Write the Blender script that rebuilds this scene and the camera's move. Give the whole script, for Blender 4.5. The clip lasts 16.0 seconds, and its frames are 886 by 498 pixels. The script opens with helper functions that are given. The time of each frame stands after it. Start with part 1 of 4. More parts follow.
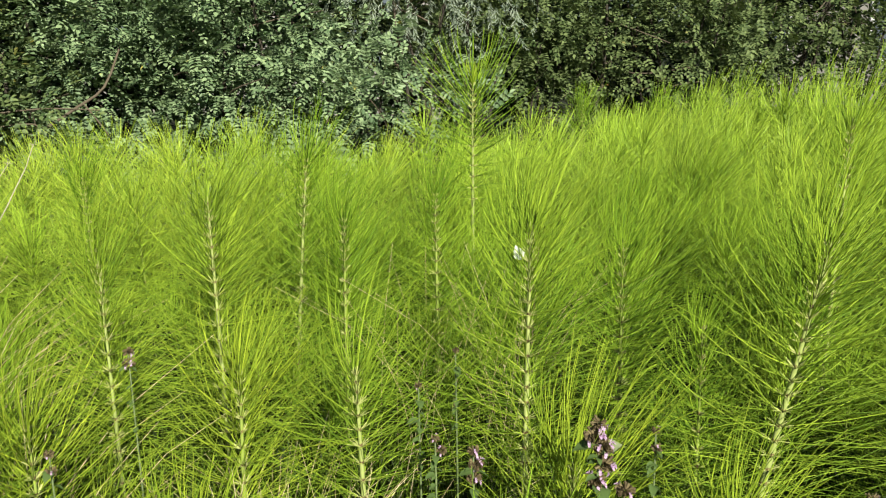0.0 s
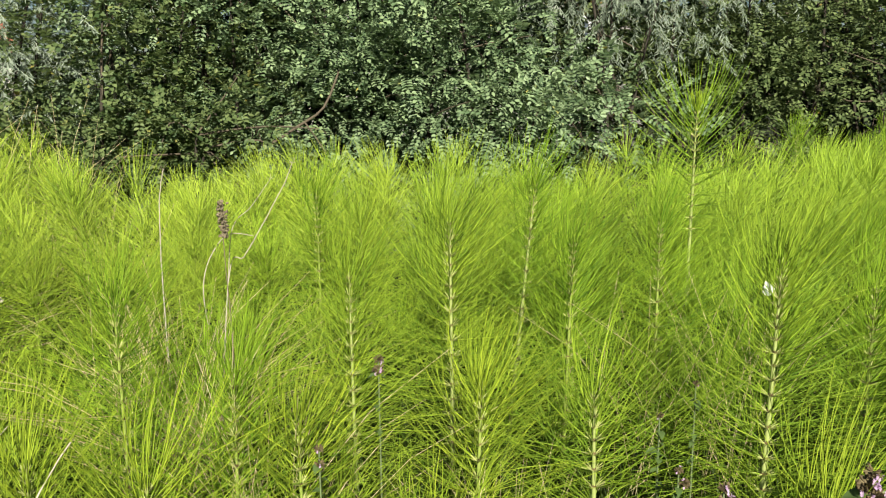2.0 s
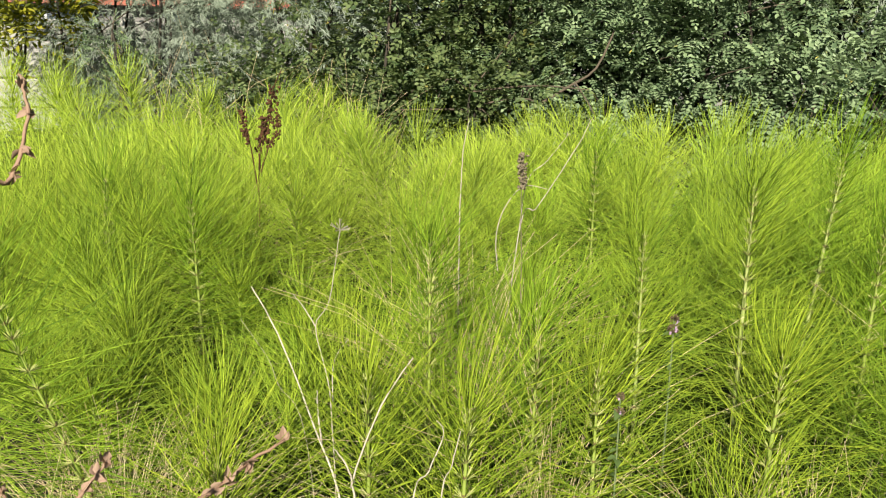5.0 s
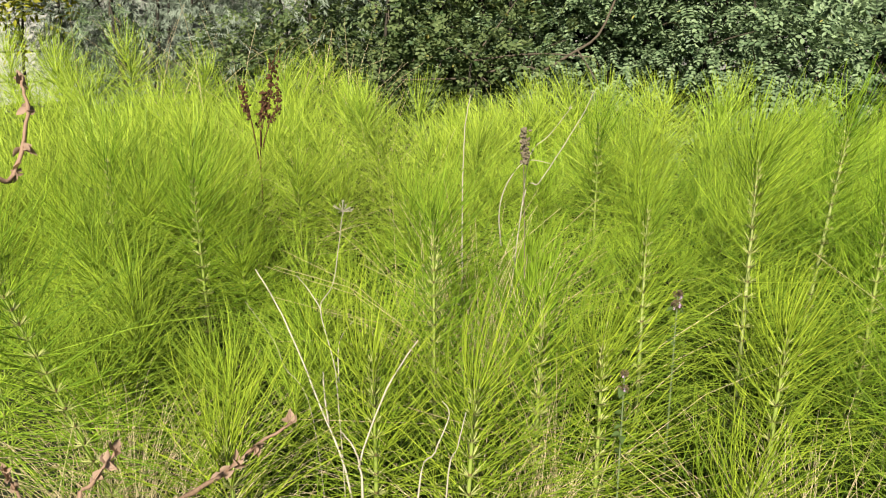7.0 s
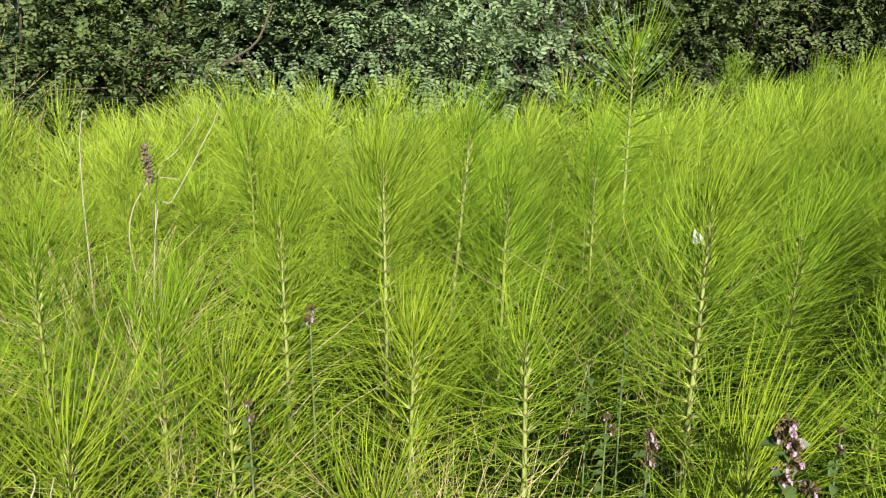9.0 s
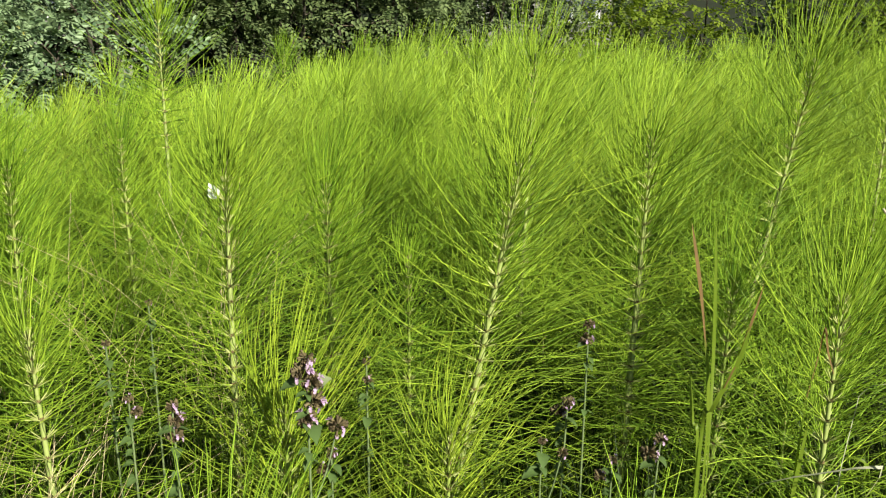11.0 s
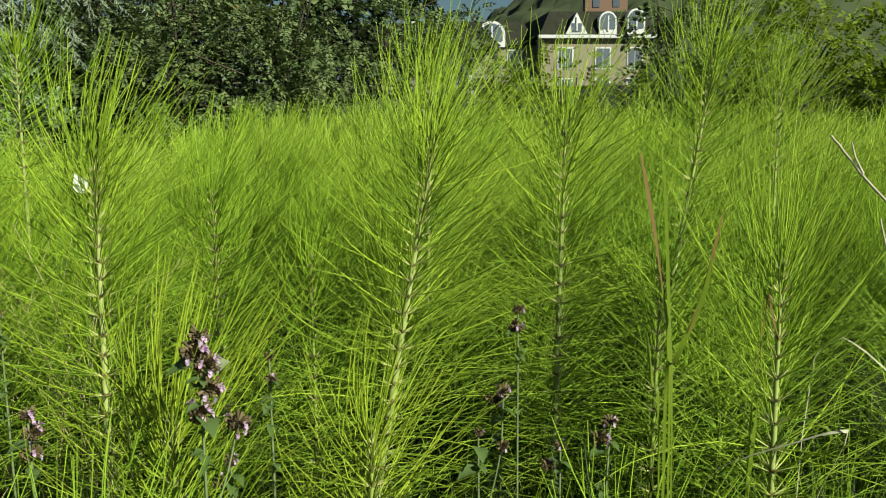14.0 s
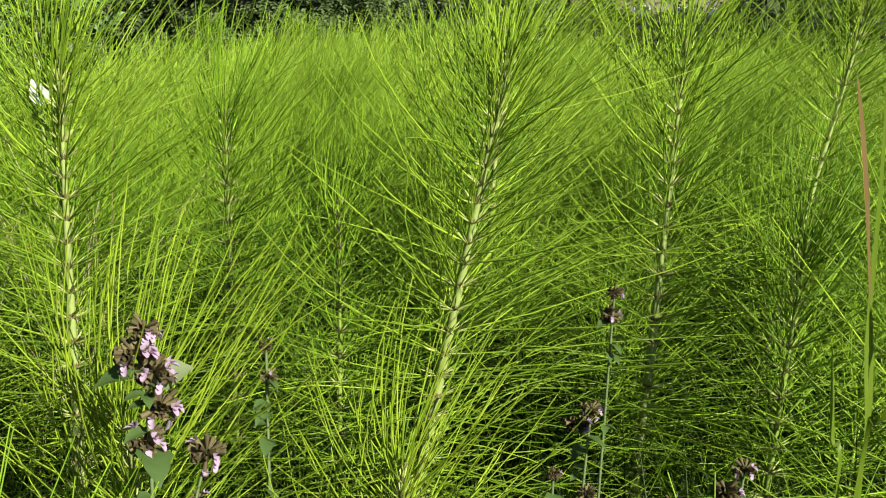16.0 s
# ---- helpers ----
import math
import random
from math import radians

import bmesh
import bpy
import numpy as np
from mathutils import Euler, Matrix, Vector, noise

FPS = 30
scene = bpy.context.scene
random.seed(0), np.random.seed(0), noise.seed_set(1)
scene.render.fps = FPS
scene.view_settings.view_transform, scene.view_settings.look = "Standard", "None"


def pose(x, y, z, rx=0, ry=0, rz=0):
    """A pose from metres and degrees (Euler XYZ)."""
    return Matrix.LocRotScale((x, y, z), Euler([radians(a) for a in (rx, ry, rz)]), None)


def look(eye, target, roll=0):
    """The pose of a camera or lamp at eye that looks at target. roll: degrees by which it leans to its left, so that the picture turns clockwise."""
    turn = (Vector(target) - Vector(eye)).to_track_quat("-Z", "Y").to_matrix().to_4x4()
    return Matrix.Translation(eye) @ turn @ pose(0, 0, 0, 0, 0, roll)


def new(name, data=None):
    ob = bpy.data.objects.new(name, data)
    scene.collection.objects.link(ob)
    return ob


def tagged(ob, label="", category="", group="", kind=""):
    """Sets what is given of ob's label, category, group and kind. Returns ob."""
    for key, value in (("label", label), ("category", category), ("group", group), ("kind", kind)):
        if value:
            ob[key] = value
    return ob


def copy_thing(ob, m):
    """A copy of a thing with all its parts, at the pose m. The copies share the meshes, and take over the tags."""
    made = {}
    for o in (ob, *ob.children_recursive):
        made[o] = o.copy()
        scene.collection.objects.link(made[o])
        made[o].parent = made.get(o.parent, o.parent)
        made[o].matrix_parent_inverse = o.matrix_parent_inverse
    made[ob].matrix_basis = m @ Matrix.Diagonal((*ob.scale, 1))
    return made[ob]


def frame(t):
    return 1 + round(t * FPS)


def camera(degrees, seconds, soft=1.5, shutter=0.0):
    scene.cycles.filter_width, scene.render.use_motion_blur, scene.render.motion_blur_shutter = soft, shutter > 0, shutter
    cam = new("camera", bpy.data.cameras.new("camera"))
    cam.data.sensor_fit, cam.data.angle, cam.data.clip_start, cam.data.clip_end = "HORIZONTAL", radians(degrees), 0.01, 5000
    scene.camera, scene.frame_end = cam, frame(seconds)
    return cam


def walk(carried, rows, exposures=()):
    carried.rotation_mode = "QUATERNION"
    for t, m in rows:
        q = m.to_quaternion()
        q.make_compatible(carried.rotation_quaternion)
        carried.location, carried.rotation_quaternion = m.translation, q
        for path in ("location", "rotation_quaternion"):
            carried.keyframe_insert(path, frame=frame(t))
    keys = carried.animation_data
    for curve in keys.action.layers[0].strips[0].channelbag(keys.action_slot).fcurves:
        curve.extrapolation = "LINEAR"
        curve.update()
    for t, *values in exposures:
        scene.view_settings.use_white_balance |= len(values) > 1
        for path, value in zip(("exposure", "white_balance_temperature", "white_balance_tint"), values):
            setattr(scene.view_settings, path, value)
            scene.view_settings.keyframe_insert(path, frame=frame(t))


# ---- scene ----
cam = camera(55.19, 16.0, soft=1.15)
PATH = [
    (0, look((0.0000, 0.0000, 1.1500), (-0.0000, 1.9510, 0.7098), -1.13)),
    (0.5, look((-0.0219, -0.0219, 1.1739), (-0.1736, 1.9328, 0.7790), -1.12)),
    (1, look((-0.0603, -0.0172, 1.1710), (-0.2999, 1.9319, 0.7919), -1.00)),
    (1.5, look((-0.0993, -0.0286, 1.1697), (-0.3995, 1.9122, 0.7915), -0.83)),
    (2, look((-0.1329, -0.0535, 1.1674), (-0.5380, 1.8666, 0.7816), -0.52)),
    (2.5, look((-0.1611, -0.0747, 1.1661), (-0.6828, 1.8134, 0.7625), -0.21)),
    (3, look((-0.1902, -0.0926, 1.1663), (-0.8177, 1.7610, 0.7534), 0.15)),
    (3.5, look((-0.2096, -0.1061, 1.1655), (-0.9172, 1.7170, 0.7466), 0.30)),
    (4, look((-0.2241, -0.1241, 1.1632), (-1.0012, 1.6676, 0.7322), 0.56)),
    (4.5, look((-0.2354, -0.1427, 1.1568), (-1.0962, 1.6046, 0.7028), 0.97)),
    (4.7, look((-0.2401, -0.1506, 1.1552), (-1.1363, 1.5765, 0.6928), 1.03)),
    (6.8, look((-0.2459, -0.1565, 1.1873), (-1.1972, 1.5253, 0.6710), -0.03)),
    (7, look((-0.2447, -0.1478, 1.1808), (-1.1601, 1.5446, 0.6350), -0.11)),
    (7.5, look((-0.2193, -0.1252, 1.1672), (-1.0238, 1.5957, 0.5416), -0.25)),
    (8, look((-0.1899, -0.0908, 1.1765), (-0.8612, 1.6863, 0.5511), 0.19)),
    (8.5, look((-0.1694, -0.0610, 1.1752), (-0.6723, 1.7862, 0.5963), 0.58)),
    (9, look((-0.1185, -0.0222, 1.1905), (-0.3839, 1.8857, 0.6527), 0.31)),
    (9.5, look((-0.0726, 0.0011, 1.1908), (-0.0752, 1.9326, 0.6717), -0.12)),
    (10, look((-0.0172, 0.0147, 1.1830), (0.2260, 1.9305, 0.6627), -0.53)),
    (10.2, look((0.0027, 0.0208, 1.1688), (0.3461, 1.9207, 0.6467), -0.49)),
    (12.3, look((0.0470, 0.1067, 0.9543), (0.8993, 1.8387, 0.4310), 0.61)),
    (12.5, look((0.0491, 0.1041, 0.9410), (0.9100, 1.8429, 0.4557), 0.16)),
    (13, look((0.0504, 0.0955, 0.9143), (0.9300, 1.8530, 0.5431), -0.51)),
    (13.5, look((0.0459, 0.1192, 0.8826), (0.9475, 1.8765, 0.5679), -0.66)),
    (14, look((0.0300, 0.1796, 0.8765), (0.9527, 1.9270, 0.5683), -0.55)),
    (14.5, look((0.0387, 0.2629, 0.8837), (0.9294, 2.0170, 0.5237), 0.27)),
    (15, look((0.0917, 0.3449, 0.8732), (0.8971, 2.1353, 0.4915), 0.65)),
    (15.5, look((0.1469, 0.4325, 0.8608), (0.9251, 2.2294, 0.4538), 1.05)),
    (16, look((0.1792, 0.4895, 0.8521), (0.9611, 2.2670, 0.3734), 1.62)),
]
EXPO = [(0.0, 1.03, 6500, 2), (4.7, 1.06, 6600, 8), (7.2, 1.06, 6600, 8), (9.0, 1.01, 6600, 3), (10.2, 1.03, 6500, 1), (12.3, 1.19, 6500, -2), (12.7, 1.10, 6500, -4), (13.3, 0.76, 6500, -6), (14.5, 0.81, 6500, -6), (16.0, 0.95, 6500, -6)]
walk(cam, PATH, EXPO)

# ---- light ----
SUN_AZ, SUN_EL = 161.0, 31.0          # degrees clockwise from +y, and above the horizon
world = bpy.data.worlds.new("sky")
scene.world = world
world.use_nodes = True
wn = world.node_tree.nodes
sky = wn.new("ShaderNodeTexSky")
sky.sky_type, sky.sun_disc = "NISHITA", False
sky.sun_elevation, sky.sun_rotation = radians(SUN_EL), radians(SUN_AZ)
sky.air_density, sky.dust_density, sky.ozone_density = 1.0, 0.6, 2.5
wn["Background"].inputs["Strength"].default_value = 0.025
world.node_tree.links.new(sky.outputs[0], wn["Background"].inputs[0])
sun_way = Vector((math.sin(radians(SUN_AZ)) * math.cos(radians(SUN_EL)),
                  math.cos(radians(SUN_AZ)) * math.cos(radians(SUN_EL)), math.sin(radians(SUN_EL))))
sun = new("sun", bpy.data.lights.new("sun", "SUN"))
sun.data.energy, sun.data.angle, sun.data.color = 5.0, radians(0.55), (1.0, 0.93, 0.80)
sun.matrix_world = look(sun_way * 30, (0, 0, 0))


# ---- materials ----
def material(name, dark, light, rough=0.6, through_light=0.0, scale=30.0, bump=0.0, island=0.6, thing=0.3, fine=0.0,
             through_tint=None, spec=0.3, mottled=None):
    """A surface whose colour runs from dark to light by noise, by the piece and by the thing."""
    m = bpy.data.materials.new(name)
    m.use_nodes = True
    nt = m.node_tree
    bsdf = nt.nodes["Principled BSDF"]
    ramp = nt.nodes.new("ShaderNodeValToRGB")
    ramp.color_ramp.elements[0].color, ramp.color_ramp.elements[1].color = (*dark, 1), (*light, 1)
    if mottled:
        e = ramp.color_ramp.elements.new(0.86)
        e.color = (*light, 1)
        ramp.color_ramp.elements[-1].color, ramp.color_ramp.elements[-1].position = (*mottled, 1), 0.92
    geo, info = nt.nodes.new("ShaderNodeNewGeometry"), nt.nodes.new("ShaderNodeObjectInfo")
    coord = nt.nodes.new("ShaderNodeTexCoord")
    tex = nt.nodes.new("ShaderNodeTexNoise")
    tex.inputs["Scale"].default_value, tex.inputs["Detail"].default_value = scale, 4
    nt.links.new(coord.outputs["Object"], tex.inputs["Vector"])

    def scaled(socket, k, plus):
        n = nt.nodes.new("ShaderNodeMath")
        n.operation = "MULTIPLY_ADD"
        nt.links.new(socket, n.inputs[0])
        n.inputs[1].default_value = k
        if isinstance(plus, float):
            n.inputs[2].default_value = plus
        else:
            nt.links.new(plus, n.inputs[2])
        return n.outputs[0]

    rest = max(0.0, 1.0 - island - thing)
    v = scaled(geo.outputs["Random Per Island"], island, 0.0)
    v = scaled(info.outputs["Random"], thing, v)
    v = scaled(tex.outputs["Fac"], rest + fine, v)
    nt.links.new(v, ramp.inputs[0])
    nt.links.new(ramp.outputs[0], bsdf.inputs["Base Color"])
    bsdf.inputs["Roughness"].default_value = rough
    bsdf.inputs["Specular IOR Level"].default_value = spec
    if bump:
        b = nt.nodes.new("ShaderNodeBump")
        b.inputs["Strength"].default_value, b.inputs["Distance"].default_value = bump, 0.01
        nt.links.new(tex.outputs["Fac"], b.inputs["Height"])
        nt.links.new(b.outputs[0], bsdf.inputs["Normal"])
    if through_light:
        tl, mix = nt.nodes.new("ShaderNodeBsdfTranslucent"), nt.nodes.new("ShaderNodeMixShader")
        tint = nt.nodes.new("ShaderNodeMix")
        tint.data_type, tint.blend_type = "RGBA", "MULTIPLY"
        tint.inputs[0].default_value = 1.0
        nt.links.new(ramp.outputs[0], tint.inputs[6])
        tint.inputs[7].default_value = (*(through_tint or (1.5, 1.5, 0.9)), 1)
        nt.links.new(tint.outputs[2], tl.inputs[0])
        mix.inputs[0].default_value = through_light
        nt.links.new(bsdf.outputs[0], mix.inputs[1])
        nt.links.new(tl.outputs[0], mix.inputs[2])
        nt.links.new(mix.outputs[0], nt.nodes["Material Output"].inputs["Surface"])
    return m


M_needle = material("horsetail_branch", (0.024, 0.105, 0.006), (0.425, 0.600, 0.048), 0.5, 0.20, 9, island=0.58, thing=0.22, spec=0.2, through_tint=(0.95, 1.1, 0.6))
M_young = material("young_horsetail_branch", (0.090, 0.170, 0.012), (0.515, 0.620, 0.054), 0.5, 0.15, 9, island=0.60, thing=0.15, spec=0.2, through_tint=(1.0, 1.1, 0.6))
M_dry = material("drying_horsetail_branch", (0.055, 0.140, 0.010), (0.470, 0.610, 0.055), 0.5, 0.15, 9, island=0.58, thing=0.2, spec=0.2, through_tint=(1.0, 1.1, 0.6))
M_fardry = material("far_drying_horsetail_branch", (0.060, 0.140, 0.012), (0.495, 0.610, 0.070), 0.5, 0.16, 2.6, island=0.62, thing=0.0, fine=0.06, spec=0.2, through_tint=(1.0, 1.1, 0.6))
M_base = material("pale_branch_base", (0.30, 0.34, 0.10), (0.56, 0.58, 0.22), 0.55, 0.1, 20, island=0.7, thing=0.1)
M_farneedle = material("far_horsetail_branch", (0.038, 0.112, 0.010), (0.450, 0.600, 0.062), 0.5, 0.14, 2.6, island=0.62, thing=0.0, fine=0.06, spec=0.2, through_tint=(1.0, 1.1, 0.6))
M_tip = material("horsetail_tip", (0.222, 0.325, 0.0222), (0.34, 0.429, 0.037), 0.5, 0.3, 9)
M_stem = material("horsetail_stem", (0.204, 0.265, 0.0611), (0.366, 0.397, 0.153), 0.5, 0.0, 60, 0.2, 0.2, 0.3)
M_greenstem = material("green_horsetail_stem", (0.150, 0.215, 0.030), (0.280, 0.340, 0.080), 0.5, 0.0, 60, 0.2, 0.2, 0.3)
M_sheath = material("node_sheath", (0.030, 0.020, 0.012), (0.20, 0.14, 0.06), 0.6, 0.0, 80, 0.2)
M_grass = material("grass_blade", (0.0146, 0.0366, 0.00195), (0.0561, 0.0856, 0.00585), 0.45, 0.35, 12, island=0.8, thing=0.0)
M_straw = material("dry_straw", (0.412, 0.314, 0.169), (0.75, 0.628, 0.412), 0.7, 0.1, 40, island=0.8, thing=0.0)
M_stick = material("bleached_stalk", (0.278, 0.239, 0.178), (0.479, 0.433, 0.348), 0.7, 0.0, 45, 0.4, 0.2, 0.2)
M_twig = material("grey_twig", (0.0582, 0.0438, 0.0292), (0.131, 0.106, 0.0767), 0.8, 0.0, 40, 0.5, 0.3, 0.2)
M_dock = material("brown_dock", (0.030, 0.013, 0.007), (0.105, 0.046, 0.020), 0.8, 0.1, 50, 0.3, 0.8, 0.0)
M_spike = material("withered_spike", (0.0694, 0.0546, 0.0347), (0.218, 0.179, 0.119), 0.8, 0.0, 60, 0.4, 0.8, 0.0)
M_pinkstem = material("rosy_stem", (0.186, 0.11, 0.0727), (0.307, 0.202, 0.137), 0.7, 0.0, 70, 0.5, 0.3, 0.2)
M_bract = material("rosy_bract", (0.238, 0.144, 0.102), (0.408, 0.289, 0.212), 0.7, 0.25, 40, 0.3, 0.6, 0.0)
M_hleaf = material("horehound_leaf", (0.0468, 0.0869, 0.02), (0.114, 0.167, 0.0535), 0.6, 0.2, 25, 0.4, 0.5, 0.1)
M_hpale = material("horehound_pale_leaf", (0.144, 0.186, 0.078), (0.227, 0.252, 0.144), 0.6, 0.3, 25, 0.4, 0.5, 0.1)
M_hstem = material("horehound_stem", (0.085, 0.120, 0.045), (0.190, 0.235, 0.110), 0.7, 0.0, 40, 0.3)
M_calyx = material("horehound_calyx", (0.045, 0.030, 0.018), (0.190, 0.150, 0.075), 0.7, 0.1, 60, 0.3, 0.9, 0.0)
M_petal = material("mauve_petal", (0.422, 0.253, 0.456), (0.659, 0.524, 0.659), 0.55, 0.3, 60, 0.0, 0.9, 0.0, through_tint=(1.2, 1.1, 1.2))
M_white = material("white_petal", (0.683, 0.683, 0.663), (0.839, 0.839, 0.819), 0.6, 0.25, 40, 0.1, through_tint=(1, 1, 1))
M_reed = material("reed_blade", (0.102, 0.169, 0.0111), (0.197, 0.252, 0.0315), 0.45, 0.45, 14, 0.1, 0.2, 0.2)
M_reeddry = material("withered_reed_blade", (0.13, 0.066, 0.024), (0.25, 0.165, 0.068), 0.65, 0.4, 18, 0.2, 0.2, 0.2)
M_reedpale = material("bleached_reed_blade", (0.326, 0.326, 0.221), (0.456, 0.443, 0.326), 0.6, 0.2, 18, 0.2, 0.2, 0.2)
M_rose = material("hedge_leaf", (0.0269, 0.0627, 0.0269), (0.241, 0.319, 0.168), 0.45, 0.10, 10, island=0.7, thing=0.0, spec=0.25, mottled=(0.42, 0.36, 0.07))
M_bramble = material("bramble_leaf", (0.026, 0.056, 0.018), (0.150, 0.190, 0.075), 0.5, 0.18, 10, island=0.75, thing=0.0, spec=0.15, mottled=(0.30, 0.23, 0.04))
M_thorn = material("thorn_leaf", (0.0153, 0.034, 0.0102), (0.157, 0.2, 0.0808), 0.5, 0.15, 10, island=0.72, thing=0.1, spec=0.12, mottled=(0.24, 0.16, 0.05))
# leaf colour kept near black to stand in for shade inside the hedge
M_shadeleaf = material("hedge_shade_leaf", (0.008, 0.018, 0.007), (0.040, 0.056, 0.022), 0.5, 0.08, 10, island=0.75, thing=0.1, spec=0.1)
M_light = material("bright_shrub_leaf", (0.0661, 0.117, 0.00936), (0.203, 0.257, 0.0311), 0.5, 0.3, 10, island=0.7, thing=0.1, spec=0.08)
M_silver = material("silver_leaf", (0.112, 0.151, 0.103), (0.339, 0.386, 0.31), 0.5, 0.15, 10, island=0.75, thing=0.0, through_tint=(1.1, 1.2, 0.9))
M_yellow = material("yellow_leaf", (0.0156, 0.0455, 0.0078), (0.429, 0.403, 0.026), 0.5, 0.35, 10, island=0.7, thing=0.1)
M_bark = material("bark", (0.018, 0.015, 0.012), (0.060, 0.050, 0.038), 0.9, 0.0, 30, 0.6, 0.2, 0.2)
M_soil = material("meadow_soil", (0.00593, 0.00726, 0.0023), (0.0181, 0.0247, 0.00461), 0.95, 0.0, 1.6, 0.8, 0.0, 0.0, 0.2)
M_hill = material("wooded_hill", (0.0213, 0.0335, 0.0134), (0.0728, 0.0917, 0.0426), 0.95, 0.0, 0.25, 0.5, 0.35, 0.0)
M_plaster = material("cream_plaster", (0.19, 0.16, 0.118), (0.236, 0.206, 0.16), 0.85, 0.0, 1.5, 0.1, 0.0, 0.0)
M_whitewall = material("white_render", (0.181, 0.17, 0.162), (0.218, 0.21, 0.202), 0.85, 0.0, 2.0, 0.1, 0.0, 0.0)
M_roof = material("mossy_roof_slate", (0.0134, 0.0143, 0.0101), (0.0378, 0.0386, 0.0269), 0.8, 0.0, 3.0, 0.4, 0.0, 0.0, spec=0.08)
M_trim = material("white_trim", (0.453, 0.459, 0.477), (0.514, 0.514, 0.52), 0.6, 0.0, 5.0, 0.0)
M_redroof = material("red_roof_tile", (0.27, 0.075, 0.045), (0.375, 0.15, 0.105), 0.8, 0.0, 5.0, 0.3)
M_brickwall = material("brown_brick_wall", (0.14, 0.0803, 0.0536), (0.204, 0.134, 0.0968), 0.9, 0.0, 4.0, 0.2)
M_concrete = material("weathered_concrete", (0.293, 0.293, 0.273), (0.488, 0.478, 0.439), 0.9, 0.0, 8.0, 0.3, 0.0, 0.3)
M_glass = material("window_glass", (0.05, 0.06, 0.08), (0.10, 0.12, 0.15), 0.05, 0.0, 1.0, spec=1.0)


# ---- mesh helpers ----
rng = np.random.default_rng(7)


def mesh_np(name, verts, faces, mats, index=None, smooth=True):
    """A mesh from an array of places and an array (or list of arrays) of quads or triangles."""
    me = bpy.data.meshes.new(name)
    groups = faces if isinstance(faces, list) else [faces]
    groups = [np.asarray(g, dtype=np.int32) for g in groups if len(g)]
    sizes = np.concatenate([np.full(len(g), g.shape[1], dtype=np.int32) for g in groups])
    corners = np.concatenate([g.ravel() for g in groups])
    me.vertices.add(len(verts))
    me.vertices.foreach_set("co", np.asarray(verts, dtype=np.float32).ravel())
    me.loops.add(len(corners))
    me.loops.foreach_set("vertex_index", corners)
    me.polygons.add(len(sizes))
    me.polygons.foreach_set("loop_start", np.concatenate([[0], np.cumsum(sizes)[:-1]]).astype(np.int32))
    me.polygons.foreach_set("loop_total", sizes)
    for m in mats:
        me.materials.append(m)
    if index is not None:
        me.polygons.foreach_set("material_index", np.asarray(index, dtype=np.int32))
    me.polygons.foreach_set("use_smooth", np.full(len(sizes), smooth))
    me.update(calc_edges=True)
    return me


def tubes(paths, radii, sides=3):
    """Tubes along many paths at once. paths: (n, k, 3); radii: (n, k). Returns places and quads."""
    paths, radii = np.asarray(paths, float), np.asarray(radii, float)
    n, k, _ = paths.shape
    ahead = np.gradient(paths, axis=1)
    ahead /= np.linalg.norm(ahead, axis=2, keepdims=True) + 1e-9
    ref = np.where(np.abs(ahead[..., 2:3]) > 0.8, np.array([1.0, 0, 0]), np.array([0, 0, 1.0]))
    a = np.cross(ahead, ref)
    a /= np.linalg.norm(a, axis=2, keepdims=True) + 1e-9
    b = np.cross(ahead, a)
    ang = np.arange(sides) * 2 * np.pi / sides
    ring = a[:, :, None] * np.cos(ang)[:, None] + b[:, :, None] * np.sin(ang)[:, None]
    v = paths[:, :, None] + ring * radii[:, :, None, None]
    i = np.arange(n)[:, None, None] * k * sides + np.arange(k - 1)[None, :, None] * sides
    j = np.arange(sides)[None, None]
    j2 = (j + 1) % sides
    f = np.stack([i + j, i + j2, i + sides + j2, i + sides + j], -1).reshape(-1, 4)
    return v.reshape(-1, 3), f


def smooth_path(pts, k):
    """k places along a smooth line through the given ones."""
    pts = np.asarray(pts, float)
    if len(pts) == 2:
        return pts[0] + (pts[1] - pts[0]) * np.linspace(0, 1, k)[:, None]
    s = np.linspace(0, len(pts) - 1, k)
    i = np.clip(s.astype(int), 0, len(pts) - 2)
    u = (s - i)[:, None]
    p0, p1, p2, p3 = pts[np.maximum(i - 1, 0)], pts[i], pts[i + 1], pts[np.minimum(i + 2, len(pts) - 1)]
    return 0.5 * (2 * p1 + (p2 - p0) * u + (2 * p0 - 5 * p1 + 4 * p2 - p3) * u**2 + (3 * p1 - p0 - 3 * p2 + p3) * u**3)


def ribbons(paths, sides_way, widths, fold=0.25):
    """Folded blades along many paths. sides_way: (n, 3) across the blade; widths: (n, k). Returns places and quads."""
    paths, widths = np.asarray(paths, float), np.asarray(widths, float)
    n, k, _ = paths.shape
    ahead = np.gradient(paths, axis=1)
    ahead /= np.linalg.norm(ahead, axis=2, keepdims=True) + 1e-9
    across = np.asarray(sides_way, float)[:, None] * np.ones((1, k, 1))
    across -= (across * ahead).sum(2, keepdims=True) * ahead
    across /= np.linalg.norm(across, axis=2, keepdims=True) + 1e-9
    up = np.cross(across, ahead)
    w = widths[:, :, None]
    v = np.stack([paths - across * w / 2 + up * w * fold, paths, paths + across * w / 2 + up * w * fold], 2)
    i = np.arange(n)[:, None] * k * 3 + np.arange(k - 1)[None] * 3
    f = np.concatenate([np.stack([i, i + 1, i + 4, i + 3], -1).reshape(-1, 4), np.stack([i + 1, i + 2, i + 5, i + 4], -1).reshape(-1, 4)])
    return v.reshape(-1, 3), f


